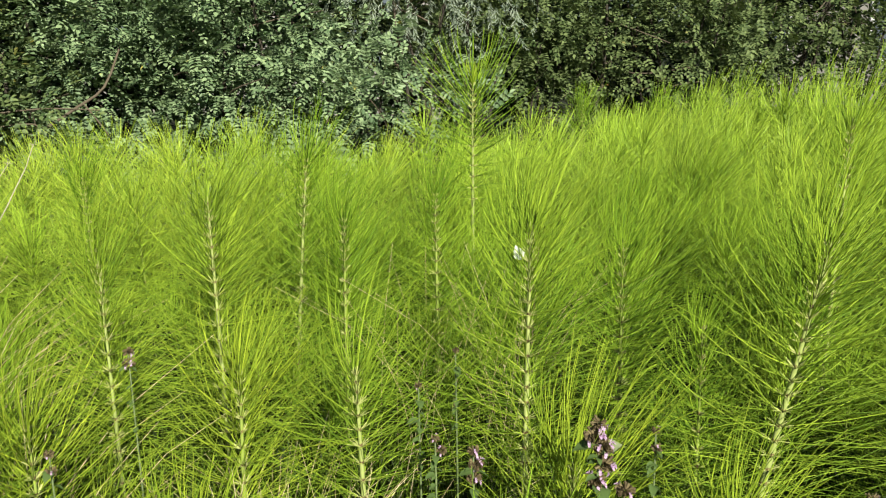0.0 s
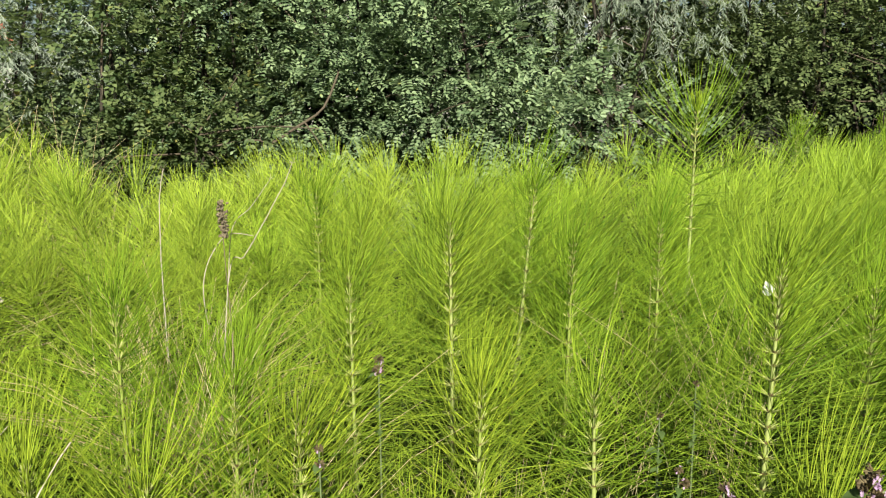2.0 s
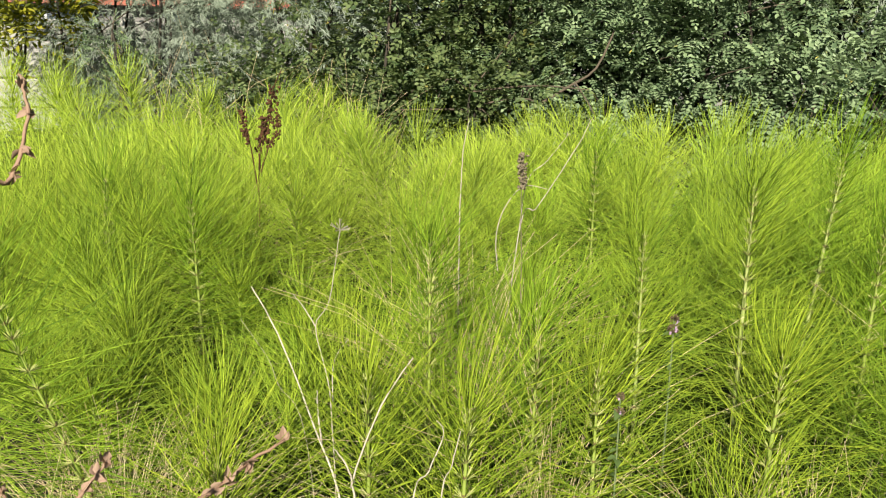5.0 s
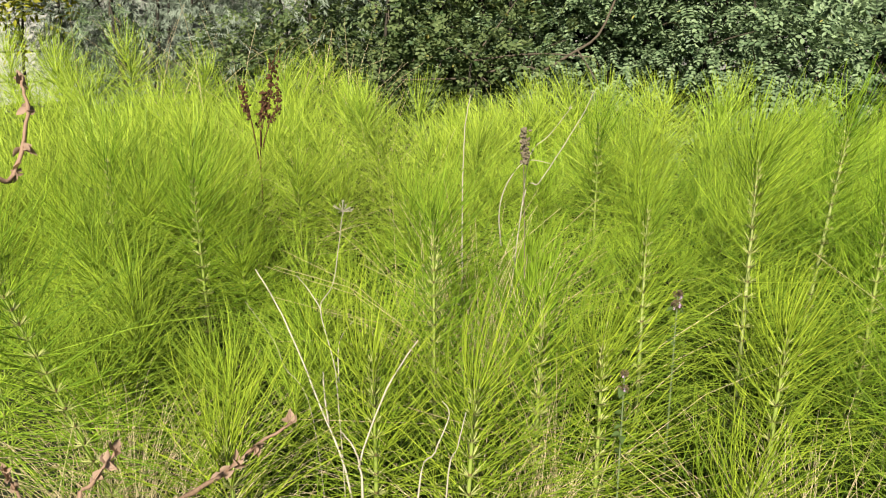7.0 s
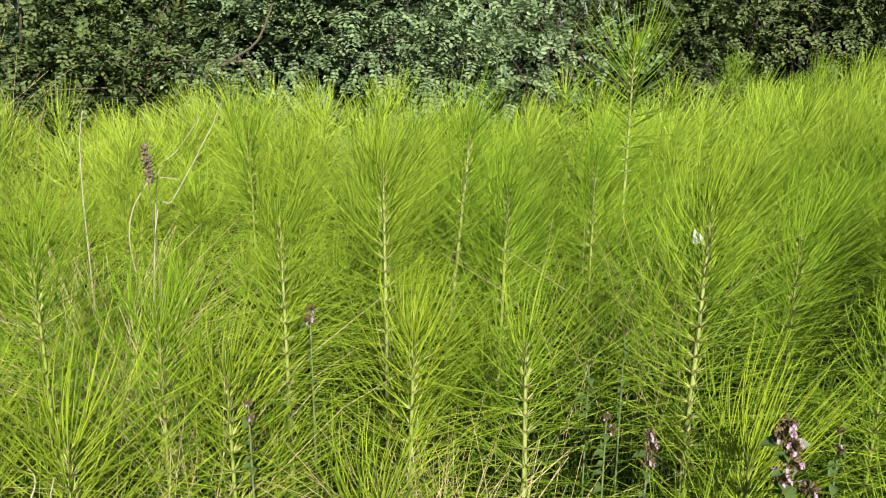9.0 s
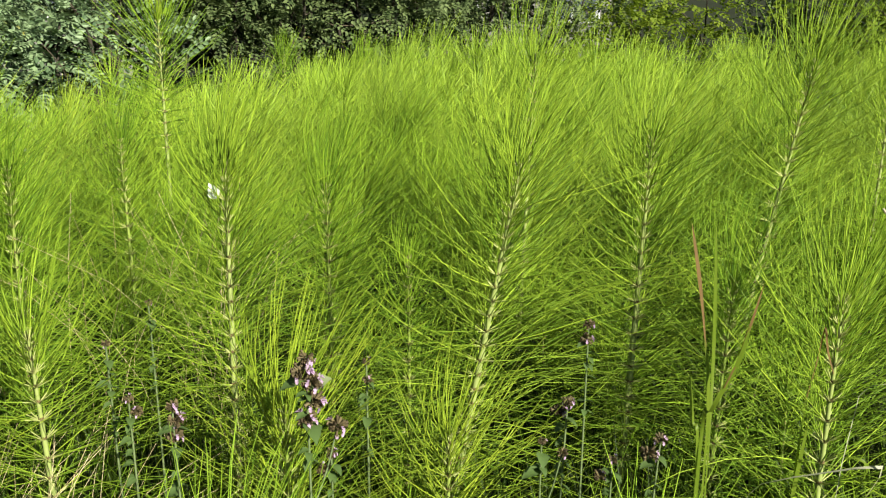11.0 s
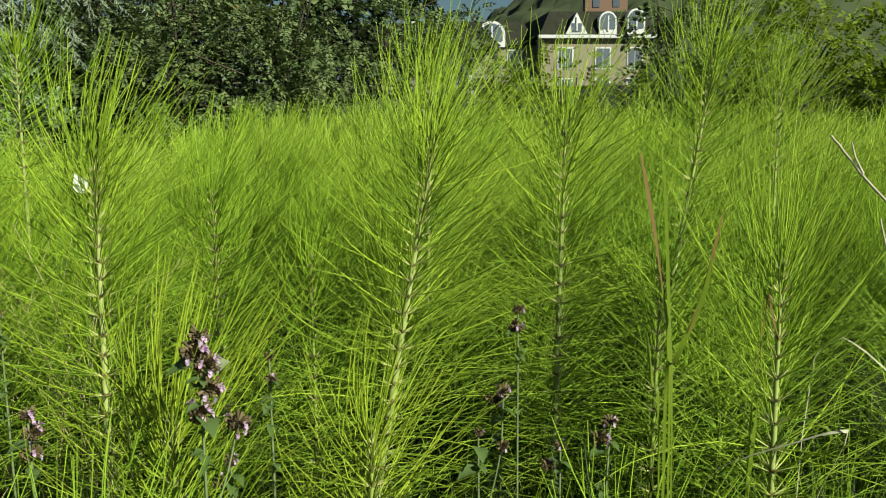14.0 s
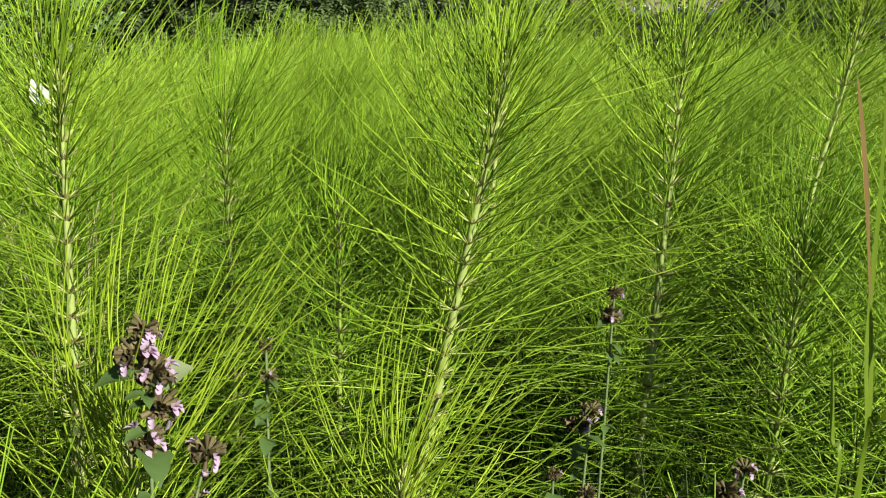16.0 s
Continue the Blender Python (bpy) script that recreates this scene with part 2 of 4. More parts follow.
def strips(paths, across, widths):
    """Thin flat needles along many paths, one quad wide."""
    n, k, _ = paths.shape
    ahead = np.gradient(paths, axis=1)
    side = np.cross(ahead, across[:, None])
    side *= widths[:, :, None] / 2 / (np.linalg.norm(side, axis=2, keepdims=True) + 1e-9)
    v = np.stack([paths - side, paths + side], 2)
    i = np.arange(n)[:, None] * k * 2 + np.arange(k - 1)[None] * 2
    return v.reshape(-1, 3), np.stack([i, i + 1, i + 3, i + 2], -1).reshape(-1, 4)


def joined(pieces):
    """Several (places, faces) as one."""
    vs, fs, n = [], [], 0
    for v, f in pieces:
        vs.append(v)
        fs.append(np.asarray(f) + n)
        n += len(v)
    return np.concatenate(vs), np.concatenate(fs)


def part(name, me, parent, label=""):
    ob = new(name, me)
    ob.parent = parent
    return tagged(ob, label=label) if label else ob


def box_bm(bm, x0, x1, y0, y1, z0, z1, bevel=0.0):
    made = bmesh.ops.create_cube(bm, size=1.0, matrix=Matrix.LocRotScale(((x0 + x1) / 2, (y0 + y1) / 2, (z0 + z1) / 2), None,
                                                                        (abs(x1 - x0), abs(y1 - y0), abs(z1 - z0))))
    if bevel:
        bmesh.ops.bevel(bm, geom=list({e for v in made["verts"] for e in v.link_edges}), offset=bevel, segments=1, affect="EDGES")


def bm_mesh(name, bm, mat, smooth=False):
    me = bpy.data.meshes.new(name)
    bm.to_mesh(me)
    bm.free()
    me.materials.append(mat)
    for p in me.polygons:
        p.use_smooth = smooth
    return me


def box_mesh(name, x0, x1, y0, y1, z0, z1, mat, bevel=0.0):
    bm = bmesh.new()
    box_bm(bm, x0, x1, y0, y1, z0, z1, bevel)
    return bm_mesh(name, bm, mat)


# ---- ground ----
def ground_height(x, y):
    r = np.hypot(x, y)
    far = np.clip((r - 12) / 60, 0, 1)
    bank = np.clip((-x - 2.7) / 2.0, 0, 1)
    return 0.28 * bank * bank * (3 - 2 * bank) * np.clip((y - 2.5) / 1.1, 0, 1) + 0.03 * np.sin(2.1 * x + 0.6) * np.cos(1.7 * y) * np.clip(1 - r / 30, 0, 1) + 3.2 * far * far * (3 - 2 * far) * np.clip((y + 0.4 * x) / r.clip(1), 0, 1)


s = np.linspace(-1, 1, 141)
axis = np.sign(s) * (np.abs(s) * 12 + np.abs(s) ** 7 * 1400)
gx, gy = np.meshgrid(axis, axis + 3)
gz = ground_height(gx, gy) + 0.012 * rng.standard_normal(gx.shape) * (np.hypot(gx, gy) < 10)
n = len(s)
gi = (np.arange(n - 1)[:, None] * n + np.arange(n - 1)[None]).ravel()
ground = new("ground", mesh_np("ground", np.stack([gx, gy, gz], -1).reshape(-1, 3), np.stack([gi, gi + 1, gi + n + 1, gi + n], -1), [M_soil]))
tagged(ground, "dark earth and plant litter under the rough meadow", "ground", kind="structure")


# ---- horsetails ----
def node_heights(height, low, gap):
    """Heights of the stem's joints, closer together towards the tip."""
    out, z = [], low
    while z < height - 0.012:
        out.append(z)
        u = z / height
        z += gap * (1.0 if u < 0.65 else max(0.46, 1.0 - (u - 0.65) * 1.8))
    return np.array(out)


def stem_line(height, lean):
    """Height to place on a stem that leans by lean (x, y) at its tip, bending upright."""
    return lambda z: np.stack([lean[0] * (np.asarray(z) / height) ** 1.1, lean[1] * (np.asarray(z) / height) ** 1.1, np.asarray(z)], -1)


def whorl(line, z, u, count, length, k, thick, up, r, wind, arch=1.0, flat=False, based=False, rough=1.0):
    """The branches that stand round one joint: level low down, sweeping up towards the tip. based: with a short pale first piece."""
    t = np.linspace(0, 1, k)
    if based:
        t = np.concatenate([[0, 0.07], np.linspace(0.07, 1, k)[1:]])
    k = len(t)
    mid, gap = (t[1:] + t[:-1]) / 2, np.diff(t)
    az = np.arange(count) * 2 * np.pi / count + r.uniform(0, 6) + r.normal(0, 0.16, count)
    el = np.interp(u, [0, 0.3, 0.6, 0.85, 1], [0, 12, 27, 43, 60]) + 0.5 * up * np.interp(u, [0, 0.4, 0.8, 1], [0.6, 1, 0.6, 0.3])
    el = np.radians(np.clip(el + r.normal(0, 3) + r.normal(0, 9 * rough, count), -30, 85))
    bend = np.radians(arch * np.interp(u, [0, 0.3, 0.6, 0.85, 1], [-20, -6, 9, 16, 12]) + r.normal(0, 11 * rough, count))
    size = 1.3 * length * np.interp(u, [0, 0.25, 0.6, 0.9, 1], [0.80, 1.0, 1.02, 0.86, 0.55]) * r.uniform(0.72, 1.12, count)
    size *= np.where(r.random(count) < 0.10, r.uniform(0.3, 0.6, count), 1.0)
    a = el[:, None] + bend[:, None] * mid * 1.3 + np.cumsum(r.normal(0, 0.06 * rough, (count, k - 1)), 1)
    side = az[:, None] + np.cumsum(r.normal(0, 0.07 * rough, (count, k - 1)), 1)
    step = np.stack([np.cos(a) * np.cos(side), np.cos(a) * np.sin(side), np.sin(a)], -1) * (size[:, None] * gap)[..., None]
    p = np.concatenate([np.zeros((count, 1, 3)), np.cumsum(step, 1)], 1)
    p[..., 0] += wind[0] * size[:, None] * t[None] ** 2
    p[..., 1] += wind[1] * size[:, None] * t[None] ** 2
    p += line(z) + np.stack([np.cos(az), np.sin(az), 0 * az], -1)[:, None] * 0.003
    radii = thick * (1.0 - 0.55 * t[None] ** 1.5) * r.uniform(0.8, 1.2, (count, 1))
    if flat:
        across = r.normal(0, 1, (count, 3))
        return strips(p, across, radii * 2.3)
    return tubes(p, radii)


def stem_mesh(line, zs, height, radius, sides, sheathed, mat):
    """The jointed stem; with sheathed, its dark joints are a second material of the same mesh."""
    levels, dark = [0.0], []
    for z in zs:
        levels += [z - 0.002, z + 0.002, z + 0.0065]
    levels.append(height)
    levels = np.array(levels)
    rad = 0.9 * radius * np.interp(levels / height, [0, 0.45, 0.8, 1], [1.05, 0.95, 0.55, 0.2])
    rad[1:-1:3] *= 1.10
    rad[2:-1:3] *= 1.12
    v, f = tubes(line(levels)[None], rad[None], sides)
    index = np.zeros(len(f), int)
    if sheathed:
        span = np.arange(len(levels) - 1)
        index = np.repeat((span % 3 == 2) & (span < len(levels) - 2), sides).astype(int)
    return mesh_np("stem", v, f, [mat, M_sheath], index)


def sheath_mesh(line, z, rad, r):
    """A toothed dark sheath round a joint."""
    sides = 9
    ang = np.arange(sides * 2) * np.pi / sides
    c = line(z)
    rows = []
    for h, k in ((0.0, 1.08), (0.0040, 1.14)):
        rows.append(np.stack([c[0] + rad * k * np.cos(ang), c[1] + rad * k * np.sin(ang), c[2] + h + 0 * ang], -1))
    rows[1][:, 2] += np.where(np.arange(sides * 2) % 2, 0.0032, 0.0) + r.normal(0, 0.0006, sides * 2)
    i = np.arange(sides * 2)
    j = (i + 1) % (sides * 2)
    return mesh_np("node_sheath", np.concatenate(rows), np.stack([i, j, j + sides * 2, i + sides * 2], -1), [M_sheath])


def horsetail(height, lean=(0, 0), length=0.2, radius=0.006, up=0.0, detail=2, seed=1, label="", wind=(0.16, 0.0), count=21, low=None, tip=False, gap=0.037, pale=True, thick=0.0013, arch=1.0, rough=1.0, tone=None, flat=False, wide=1.0):
    """A horsetail at the origin. detail 2: every whorl and sheath a part; 1: whorls as parts; 0: joined branches, for far ones."""
    r = np.random.default_rng(seed)
    root = new("horsetail")
    line = stem_line(height, lean)
    zs = node_heights(height, low if low is not None else max(0.10, height * 0.22), gap if detail else gap * 1.25)
    stem = part("stem", stem_mesh(line, zs, height, radius, 8 if detail == 2 else 5, detail < 2, M_stem if pale else M_greenstem), root)
    made = []
    for z in zs:
        u = (z - zs[0]) / (height - zs[0])
        n_here = int(count * np.interp(u, [0, 0.2, 0.5, 0.85, 1], [0.9, 1.1, 1.0, 0.8, 0.7]))
        k, thin = (5, 0.00098) if detail == 2 else (4, 0.00112) if detail == 1 else (3, thick)
        made.append(whorl(line, z, u, n_here, length, k, thin * wide, up, r, wind, arch, flat, detail == 2, rough))
        if detail == 2:
            rad = 0.9 * radius * np.interp(z / height, [0, 0.45, 0.8, 1], [1.05, 0.95, 0.55, 0.2])
            part("node_sheath", sheath_mesh(line, z, rad, r), stem, "dark brown toothed sheath")
    if tip:
        made.append(whorl(line, height - 0.012, 0.99, 26, length * 0.50, 3, 0.0018, 12, r, (0, 0)))
    if detail:
        for i, (v, f) in enumerate(made):
            last = tip and i == len(made) - 1
            pale_end = (np.arange(len(f)) // 3 % 5 == 0) & (detail == 2 and not last)
            part("tip_tuft" if last else "whorl", mesh_np("tip_tuft" if last else "whorl", v, f, [M_tip if last else tone or M_needle, M_base], pale_end), root)["kind"] = "stuff"
    else:
        v, f = joined(made)
        part("foliage", mesh_np("foliage", v, f, [tone or M_needle]), root)["kind"] = "stuff"
    return tagged(root, label, "horsetail", "horsetails in the meadow")


def hero(x, y, height, top=(0, 0), length=0.2, radius=0.006, up=0.0, label="bright green horsetail with a pale jointed stem", **more):
    """A horsetail of its own shape. top: how far its tip leans."""
    if more.get("pale", True) and y < 2.2:
        more.setdefault("tone", M_dry)
    ob = horsetail(height, top, length, radius, up, 2, int(abs(x * 1000) + abs(y * 777)), label, **more)
    ob.matrix_basis = pose(x, y, 0)
    HEROES.append((x, y))
    return ob


HEROES = []
TALL = "tall bright green horsetail with a pale jointed stem"
SHORT = "short yellow-green horsetail with a spreading plume"
hero(0.103, 2.96, 1.075, (0.01, 0), 0.215, 0.0075, 14, "tallest green horsetail, standing clear of the meadow", wind=(0.02, 0), count=13, tip=True, low=0.66, gap=0.040, rough=0.5, wide=1.5)
hero(0.150, 1.57, 0.84, (0.02, 0.03), 0.22, 0.0068, 6, "tall horsetail with a pale stem, a white petal on it", gap=0.032)
hero(0.520, 1.43, 0.85, (0.115, -0.08), 0.23, 0.0078, 8, TALL + ", leaning over", gap=0.029)
hero(0.918, 1.43, 0.88, (0.03, 0.01), 0.24, 0.0072, 10, TALL, gap=0.034)
hero(0.960, 2.05, 0.99, (0.03, 0), 0.22, 0.006, 8, TALL)
hero(1.300, 1.63, 1.00, (0.14, -0.06), 0.24, 0.0066, 10, TALL + ", leaning over")
hero(1.900, 1.79, 0.97, (0.0, 0), 0.23, 0.006, 6, TALL)
hero(-0.515, 1.86, 0.86, (-0.005, 0), 0.24, 0.0062, 6, TALL)
hero(-0.440, 2.27, 0.91, (0.08, 0), 0.20, 0.006, 4, TALL)
hero(-0.720, 1.72, 0.74, (-0.02, 0.05), 0.20, 0.0052, 4, "slender green horsetail with a dark jointed stem")
hero(-0.158, 1.51, 0.585, (-0.012, 0), 0.24, 0.0066, 8, "short green horsetail with long arching branches", count=17)
hero(-0.405, 1.50, 0.60, (0.02, 0), 0.20, 0.006, 16, SHORT, pale=False, tone=M_young)
hero(-0.815, 1.29, 0.66, (0.01, 0), 0.20, 0.005, 12, "green horsetail with a slender stem", pale=False)
hero(-0.680, 1.28, 0.59, (0, 0), 0.20, 0.0052, 12, SHORT, pale=False, tone=M_young)
hero(-0.825, 0.98, 0.61, (0.03, 0), 0.21, 0.0055, 14, SHORT, pale=False, tone=M_young)
hero(-0.975, 0.955, 0.63, (0.0, 0), 0.20, 0.005, 14, SHORT, pale=False, tone=M_young)
hero(-1.105, 1.40, 0.76, (0.0, 0), 0.20, 0.005, 8, "green horsetail with a slender stem", pale=False)
hero(-1.150, 0.80, 0.50, (-0.02, 0), 0.22, 0.005, 24, SHORT, pale=False, tone=M_young)
hero(-0.390, 1.20, 0.42, (0.0, 0), 0.20, 0.005, 26, SHORT, pale=False, tone=M_young)
hero(0.428, 1.16, 0.480, (0.012, 0), 0.17, 0.0058, 14, SHORT, count=17, gap=0.030, pale=False, tone=M_young)
hero(0.480, 1.50, 0.67, (0.0, 0), 0.13, 0.004, 4, "small dark green horsetail", pale=False)
hero(0.212, 1.33, 0.50, (-0.005, -0.06), 0.24, 0.006, 26, SHORT, pale=False, tone=M_young)
hero(0.390, 1.79, 0.76, (0.0, 0), 0.21, 0.0055, 8, "green horsetail with a slender stem", pale=False)
hero(-0.264, 2.07, 0.77, (0.02, 0), 0.21, 0.0055, 12, "yellow-green horsetail with a slender stem", pale=False)
hero(-0.020, 2.37, 0.79, (0.0, 0), 0.20, 0.0055, 4, "green horsetail with a slender stem", pale=False)
hero(1.045, 1.03, 0.66, (0.02, 0.02), 0.27, 0.006, 28, "green horsetail with long upright branches", wind=(0.05, 0))
hero(-1.240, 2.92, 0.78, (0.0, 0), 0.21, 0.005, 10, "green horsetail with a slender stem", pale=False)
hero(-1.860, 1.49, 0.76, (-0.03, 0), 0.22, 0.0055, 8, "green horsetail with a slender stem", pale=False)
hero(-2.250, 1.50, 0.78, (0.03, 0), 0.22, 0.0055, 8, "green horsetail with a slender stem", pale=False)
hero(-1.42, 0.86, 0.80, (-0.20, -0.16), 0.20, 0.0036, 2, "green horsetail leaning far over", pale=False)
hero(0.880, 5.30, 0.86, (0.0, 0), 0.20, 0.006, 14, "yellow-green horsetail by the hedge", pale=False)
hero(1.350, 5.20, 0.83, (0.0, 0), 0.24, 0.006, 14, "green horsetail by the hedge", pale=False)
hero(2.300, 1.55, 0.95, (0.04, 0), 0.22, 0.006, 8, TALL)
hero(1.020, 1.28, 0.62, (0.02, 0), 0.22, 0.005, 10, "green horsetail with a slender stem", pale=False)


# ---- the meadow's other horsetails ----
def near_way(x, y):
    """Distance to the line along which the viewer stands."""
    a, b = np.array([-0.25, -0.16]), np.array([0.20, 0.52])
    u = np.clip(((x - a[0]) * (b - a)[0] + (y - a[1]) * (b - a)[1]) / ((b - a) @ (b - a)), 0, 1)
    return np.hypot(x - a[0] - u * (b - a)[0], y - a[1] - u * (b - a)[1])


def hedge_front(x):
    """y at which the hedge begins."""
    return np.interp(x, [-7, -5.5, -4.2, -3, -1, 0, 1.5, 4, 5, 7], [2.6, 3.4, 3.9, 4.4, 4.8, 5.2, 6.2, 6.0, 4.6, 3.2])


def meadow_height(x, y, d):
    # plants nearer than 0.66 m are added below the view to shade those beyond
    h = np.interp(d, [0.34, 0.55, 0.66, 0.9, 1.2, 1.6, 2.2, 3.0, 4.0], [0.34, 0.40, 0.24, 0.26, 0.34, 0.44, 0.51, 0.58, 0.62])
    if x > 0.5 and d > 1.3:
        h += 0.07 * min(1, (x - 0.5))
    dip = math.exp(-(((x + 3.3) / 0.8) ** 2 + ((y - 3.9) / 0.9) ** 2)) + 0.6 * math.exp(-(((x + 1.9) / 0.35) ** 2 + ((y - 4.3) / 0.6) ** 2))
    return h - 0.05 * dip + 0.05 * math.sin(3.1 * x + 1.3 * y)


pick = random.Random(11)
AMONG = "green horsetail among many in the meadow"
SIZES_NEAR = [(0.26, 0.01, 0.18, 16), (0.32, -0.02, 0.19, 12), (0.39, 0.03, 0.20, 10), (0.46, 0.0, 0.21, 8), (0.54, 0.04, 0.21, 6), (0.63, 0.02, 0.22, 6)]
SIZES_FAR = [(0.50, 0.02, 0.20, 12), (0.57, -0.02, 0.21, 8), (0.64, 0.05, 0.22, 10), (0.71, 0.02, 0.22, 6), (0.78, 0.03, 0.21, 8)]
SIZES_OUTER = [(0.50, 0.02, 0.20, 16), (0.58, -0.02, 0.21, 12), (0.66, 0.05, 0.22, 14), (0.74, 0.02, 0.21, 10)]


def kinds_of(tone, seed, label):
    """The near, far and outer kinds of one colour."""
    near = [horsetail(h, (dx, 0.01), ln, 0.0026, up, 1, seed + i, label, count=16, pale=False, low=max(0.08, h * (0.30 if h < 0.36 else 0.44)), tone=tone)
            for i, (h, dx, ln, up) in enumerate(SIZES_NEAR)]
    far = [horsetail(h, (dx, 0.01), ln, 0.0026, up, 0, seed + 30 + i, label, count=23, pale=False, thick=0.00115, low=h * 0.44, tone=tone)
           for i, (h, dx, ln, up) in enumerate(SIZES_FAR)]
    outer = [horsetail(h, (dx, 0.01), ln, 0.0026, up, 0, seed + 50 + i, label, count=29, pale=False, gap=0.050, thick=0.0012, flat=True, low=h * 0.40, tone=tone)
             for i, (h, dx, ln, up) in enumerate(SIZES_OUTER)]
    return near, far, outer


NEAR, FAR, OUTER = kinds_of(M_needle, 40, AMONG)
NEAR_DRY, FAR_DRY, OUTER_DRY = kinds_of(M_dry, 240, "yellowing green horsetail among many in the meadow")
ALL_KINDS = NEAR + FAR + OUTER + NEAR_DRY + FAR_DRY + OUTER_DRY
PIECE = {(o, c.name.split(".")[0]): c for o in ALL_KINDS for c in o.children}
TALLNESS = {o: max(v.co.z for v in PIECE[o, "stem"].data.vertices) for o in ALL_KINDS}
used = set()
places = []
step = 0.16
for i in range(-48, 49):
    for j in range(-6, 43):
        x = i * step + (j % 2) * step / 2 + pick.uniform(-0.07, 0.07)
        y = 0.2 + j * step + pick.uniform(-0.07, 0.07)
        d = float(near_way(x, y))
        az = math.degrees(math.atan2(x + 0.05, y - 0.05))
        thin = 0.44 if d < 1.5 else 0.72 if d < 2.2 else 0.66 if d < 3.4 else 0.45 if d < 5.2 else 0.36
        # within 0.9 m they also stand behind the view, unseen, added for their shade
        if d < 0.36 or not (-67 < az < 62 or d < 0.9) or d > 7.2 or y > hedge_front(x) + 0.25 or pick.random() > thin:
            continue
        if (-0.32 < x < 0.16 and 1.10 < y < 1.85) or (-0.66 < x < -0.42 and 1.35 < y < 1.75) or (0.5 < x < 0.85 and 0.9 < y < 1.3) or math.hypot(x + 1.48, y - 0.84) < 0.17 or math.hypot(x + 1.32, y - 0.70) < 0.13:
            continue
        gap = 0.13 if d < 2.2 else 0.10
        if any(math.hypot(x - hx, y - hy) < gap for hx, hy in HEROES):
            continue
        places.append((d, x, y))
places.sort()
single, rest = 275, []
for rank, (d, x, y) in enumerate(places):
    h = float(meadow_height(x, y, d)) * (pick.uniform(0.82, 1.12) if d < 2.4 else pick.uniform(0.74, 1.2))
    dry = pick.random() < np.interp(x, [-1.6, -0.8, -0.3, 0.8], [0.95, 0.75, 0.15, 0.10])
    kinds = (NEAR_DRY if dry else NEAR) if d < 1.75 else (FAR_DRY if dry else FAR) if d < 3.3 or rank < single else (OUTER_DRY if dry else OUTER)
    kind = min(kinds, key=lambda o: abs(TALLNESS[o] - h * pick.uniform(0.92, 1.08)))
    k = h / TALLNESS[kind]
    wide = min(1.2, max(0.9, k))
    m = pose(x, y, float(ground_height(np.array(x), np.array(y))) - 0.01, pick.gauss(0, 5), pick.gauss(2, 5), pick.uniform(-55, 55) + (180 if x < -0.9 and pick.random() < 0.75 else 0)) @ Matrix.Diagonal((wide, wide, k, 1))
    if rank >= single:
        rest.append((kind, m))
    elif kind not in used:
        used.add(kind)
        kind.matrix_basis = m
    else:
        copy_thing(kind, m)


def baked(mesh, m):
    """A mesh's places, moved by m, and its quads."""
    v = np.empty(len(mesh.vertices) * 3, dtype=np.float32)
    mesh.vertices.foreach_get("co", v)
    q = np.empty(len(mesh.loops), dtype=np.int32)
    mesh.loops.foreach_get("vertex_index", q)
    m = np.array(m)
    return v.reshape(-1, 3) @ m[:3, :3].T + m[:3, 3], q.reshape(-1, 4)


for tone, label, dry in ((M_farneedle, "dense green horsetails in the far part of the meadow", False), (M_fardry, "dense yellowing horsetails in the far part of the meadow", True)):
    some = [(kind, m) for kind, m in rest if (kind in FAR_DRY + OUTER_DRY) == dry]
    leaves = joined([baked(PIECE[kind, "foliage"].data, m) for kind, m in some])
    stems = joined([baked(PIECE[kind, "stem"].data, m) for kind, m in some])
    v, f = joined([leaves, stems])
    index = np.repeat([0, 1], [len(leaves[1]), len(stems[1])])
    tagged(new("far_horsetails", mesh_np("far_horsetails", v, f, [tone, M_greenstem], index)), label, "horsetails", kind="stuff")
for kind in ALL_KINDS:
    if kind not in used:
        for o in [*kind.children_recursive, kind]:
            bpy.data.objects.remove(o)


# ---- grass and straw under them ----
def blade_field(name, count, spots, tall, width, mat, label, category, droop=0.6, round_tube=False):
    """Loose blades. spots: a function of a count that gives x, y."""
    x, y = spots(count)
    h = rng.uniform(*tall, len(x))
    az, lean = rng.uniform(0, 2 * np.pi, len(x)), rng.uniform(0.1, droop, len(x))
    t = np.linspace(0, 1, 5)
    out = (lean * h)[:, None] * t**2
    p = np.stack([x[:, None] + np.cos(az)[:, None] * out, y[:, None] + np.sin(az)[:, None] * out, ground_height(x, y)[:, None] + h[:, None] * (t - 0.25 * lean[:, None] * t**3)], -1)
    if round_tube:
        v, f = tubes(p, width * (1 - 0.6 * t)[None] * rng.uniform(0.7, 1.2, (len(x), 1)))
    else:
        way = np.stack([-np.sin(az), np.cos(az), 0 * az], -1)
        v, f = ribbons(p, way, width * np.interp(t, [0, 0.4, 1], [0.8, 1, 0.08])[None] * rng.uniform(0.6, 1.3, (len(x), 1)))
    ob = new(name, mesh_np(name, v, f, [mat]))
    return tagged(ob, label, category, kind="stuff")


def wedge(r0, r1, a0=-62, a1=62):
    def spots(count):
        r, a = np.sqrt(rng.uniform(r0**2, r1**2, count)), np.radians(rng.uniform(a0, a1, count))
        return 0.0 + r * np.sin(a), 0.1 + r * np.cos(a)
    return spots


def patch(*centres):
    def spots(count):
        c = np.array(centres)[rng.integers(0, len(centres), count)]
        return c[:, 0] + rng.normal(0, 1, count) * c[:, 2], c[:, 1] + rng.normal(0, 1, count) * c[:, 2]
    return spots


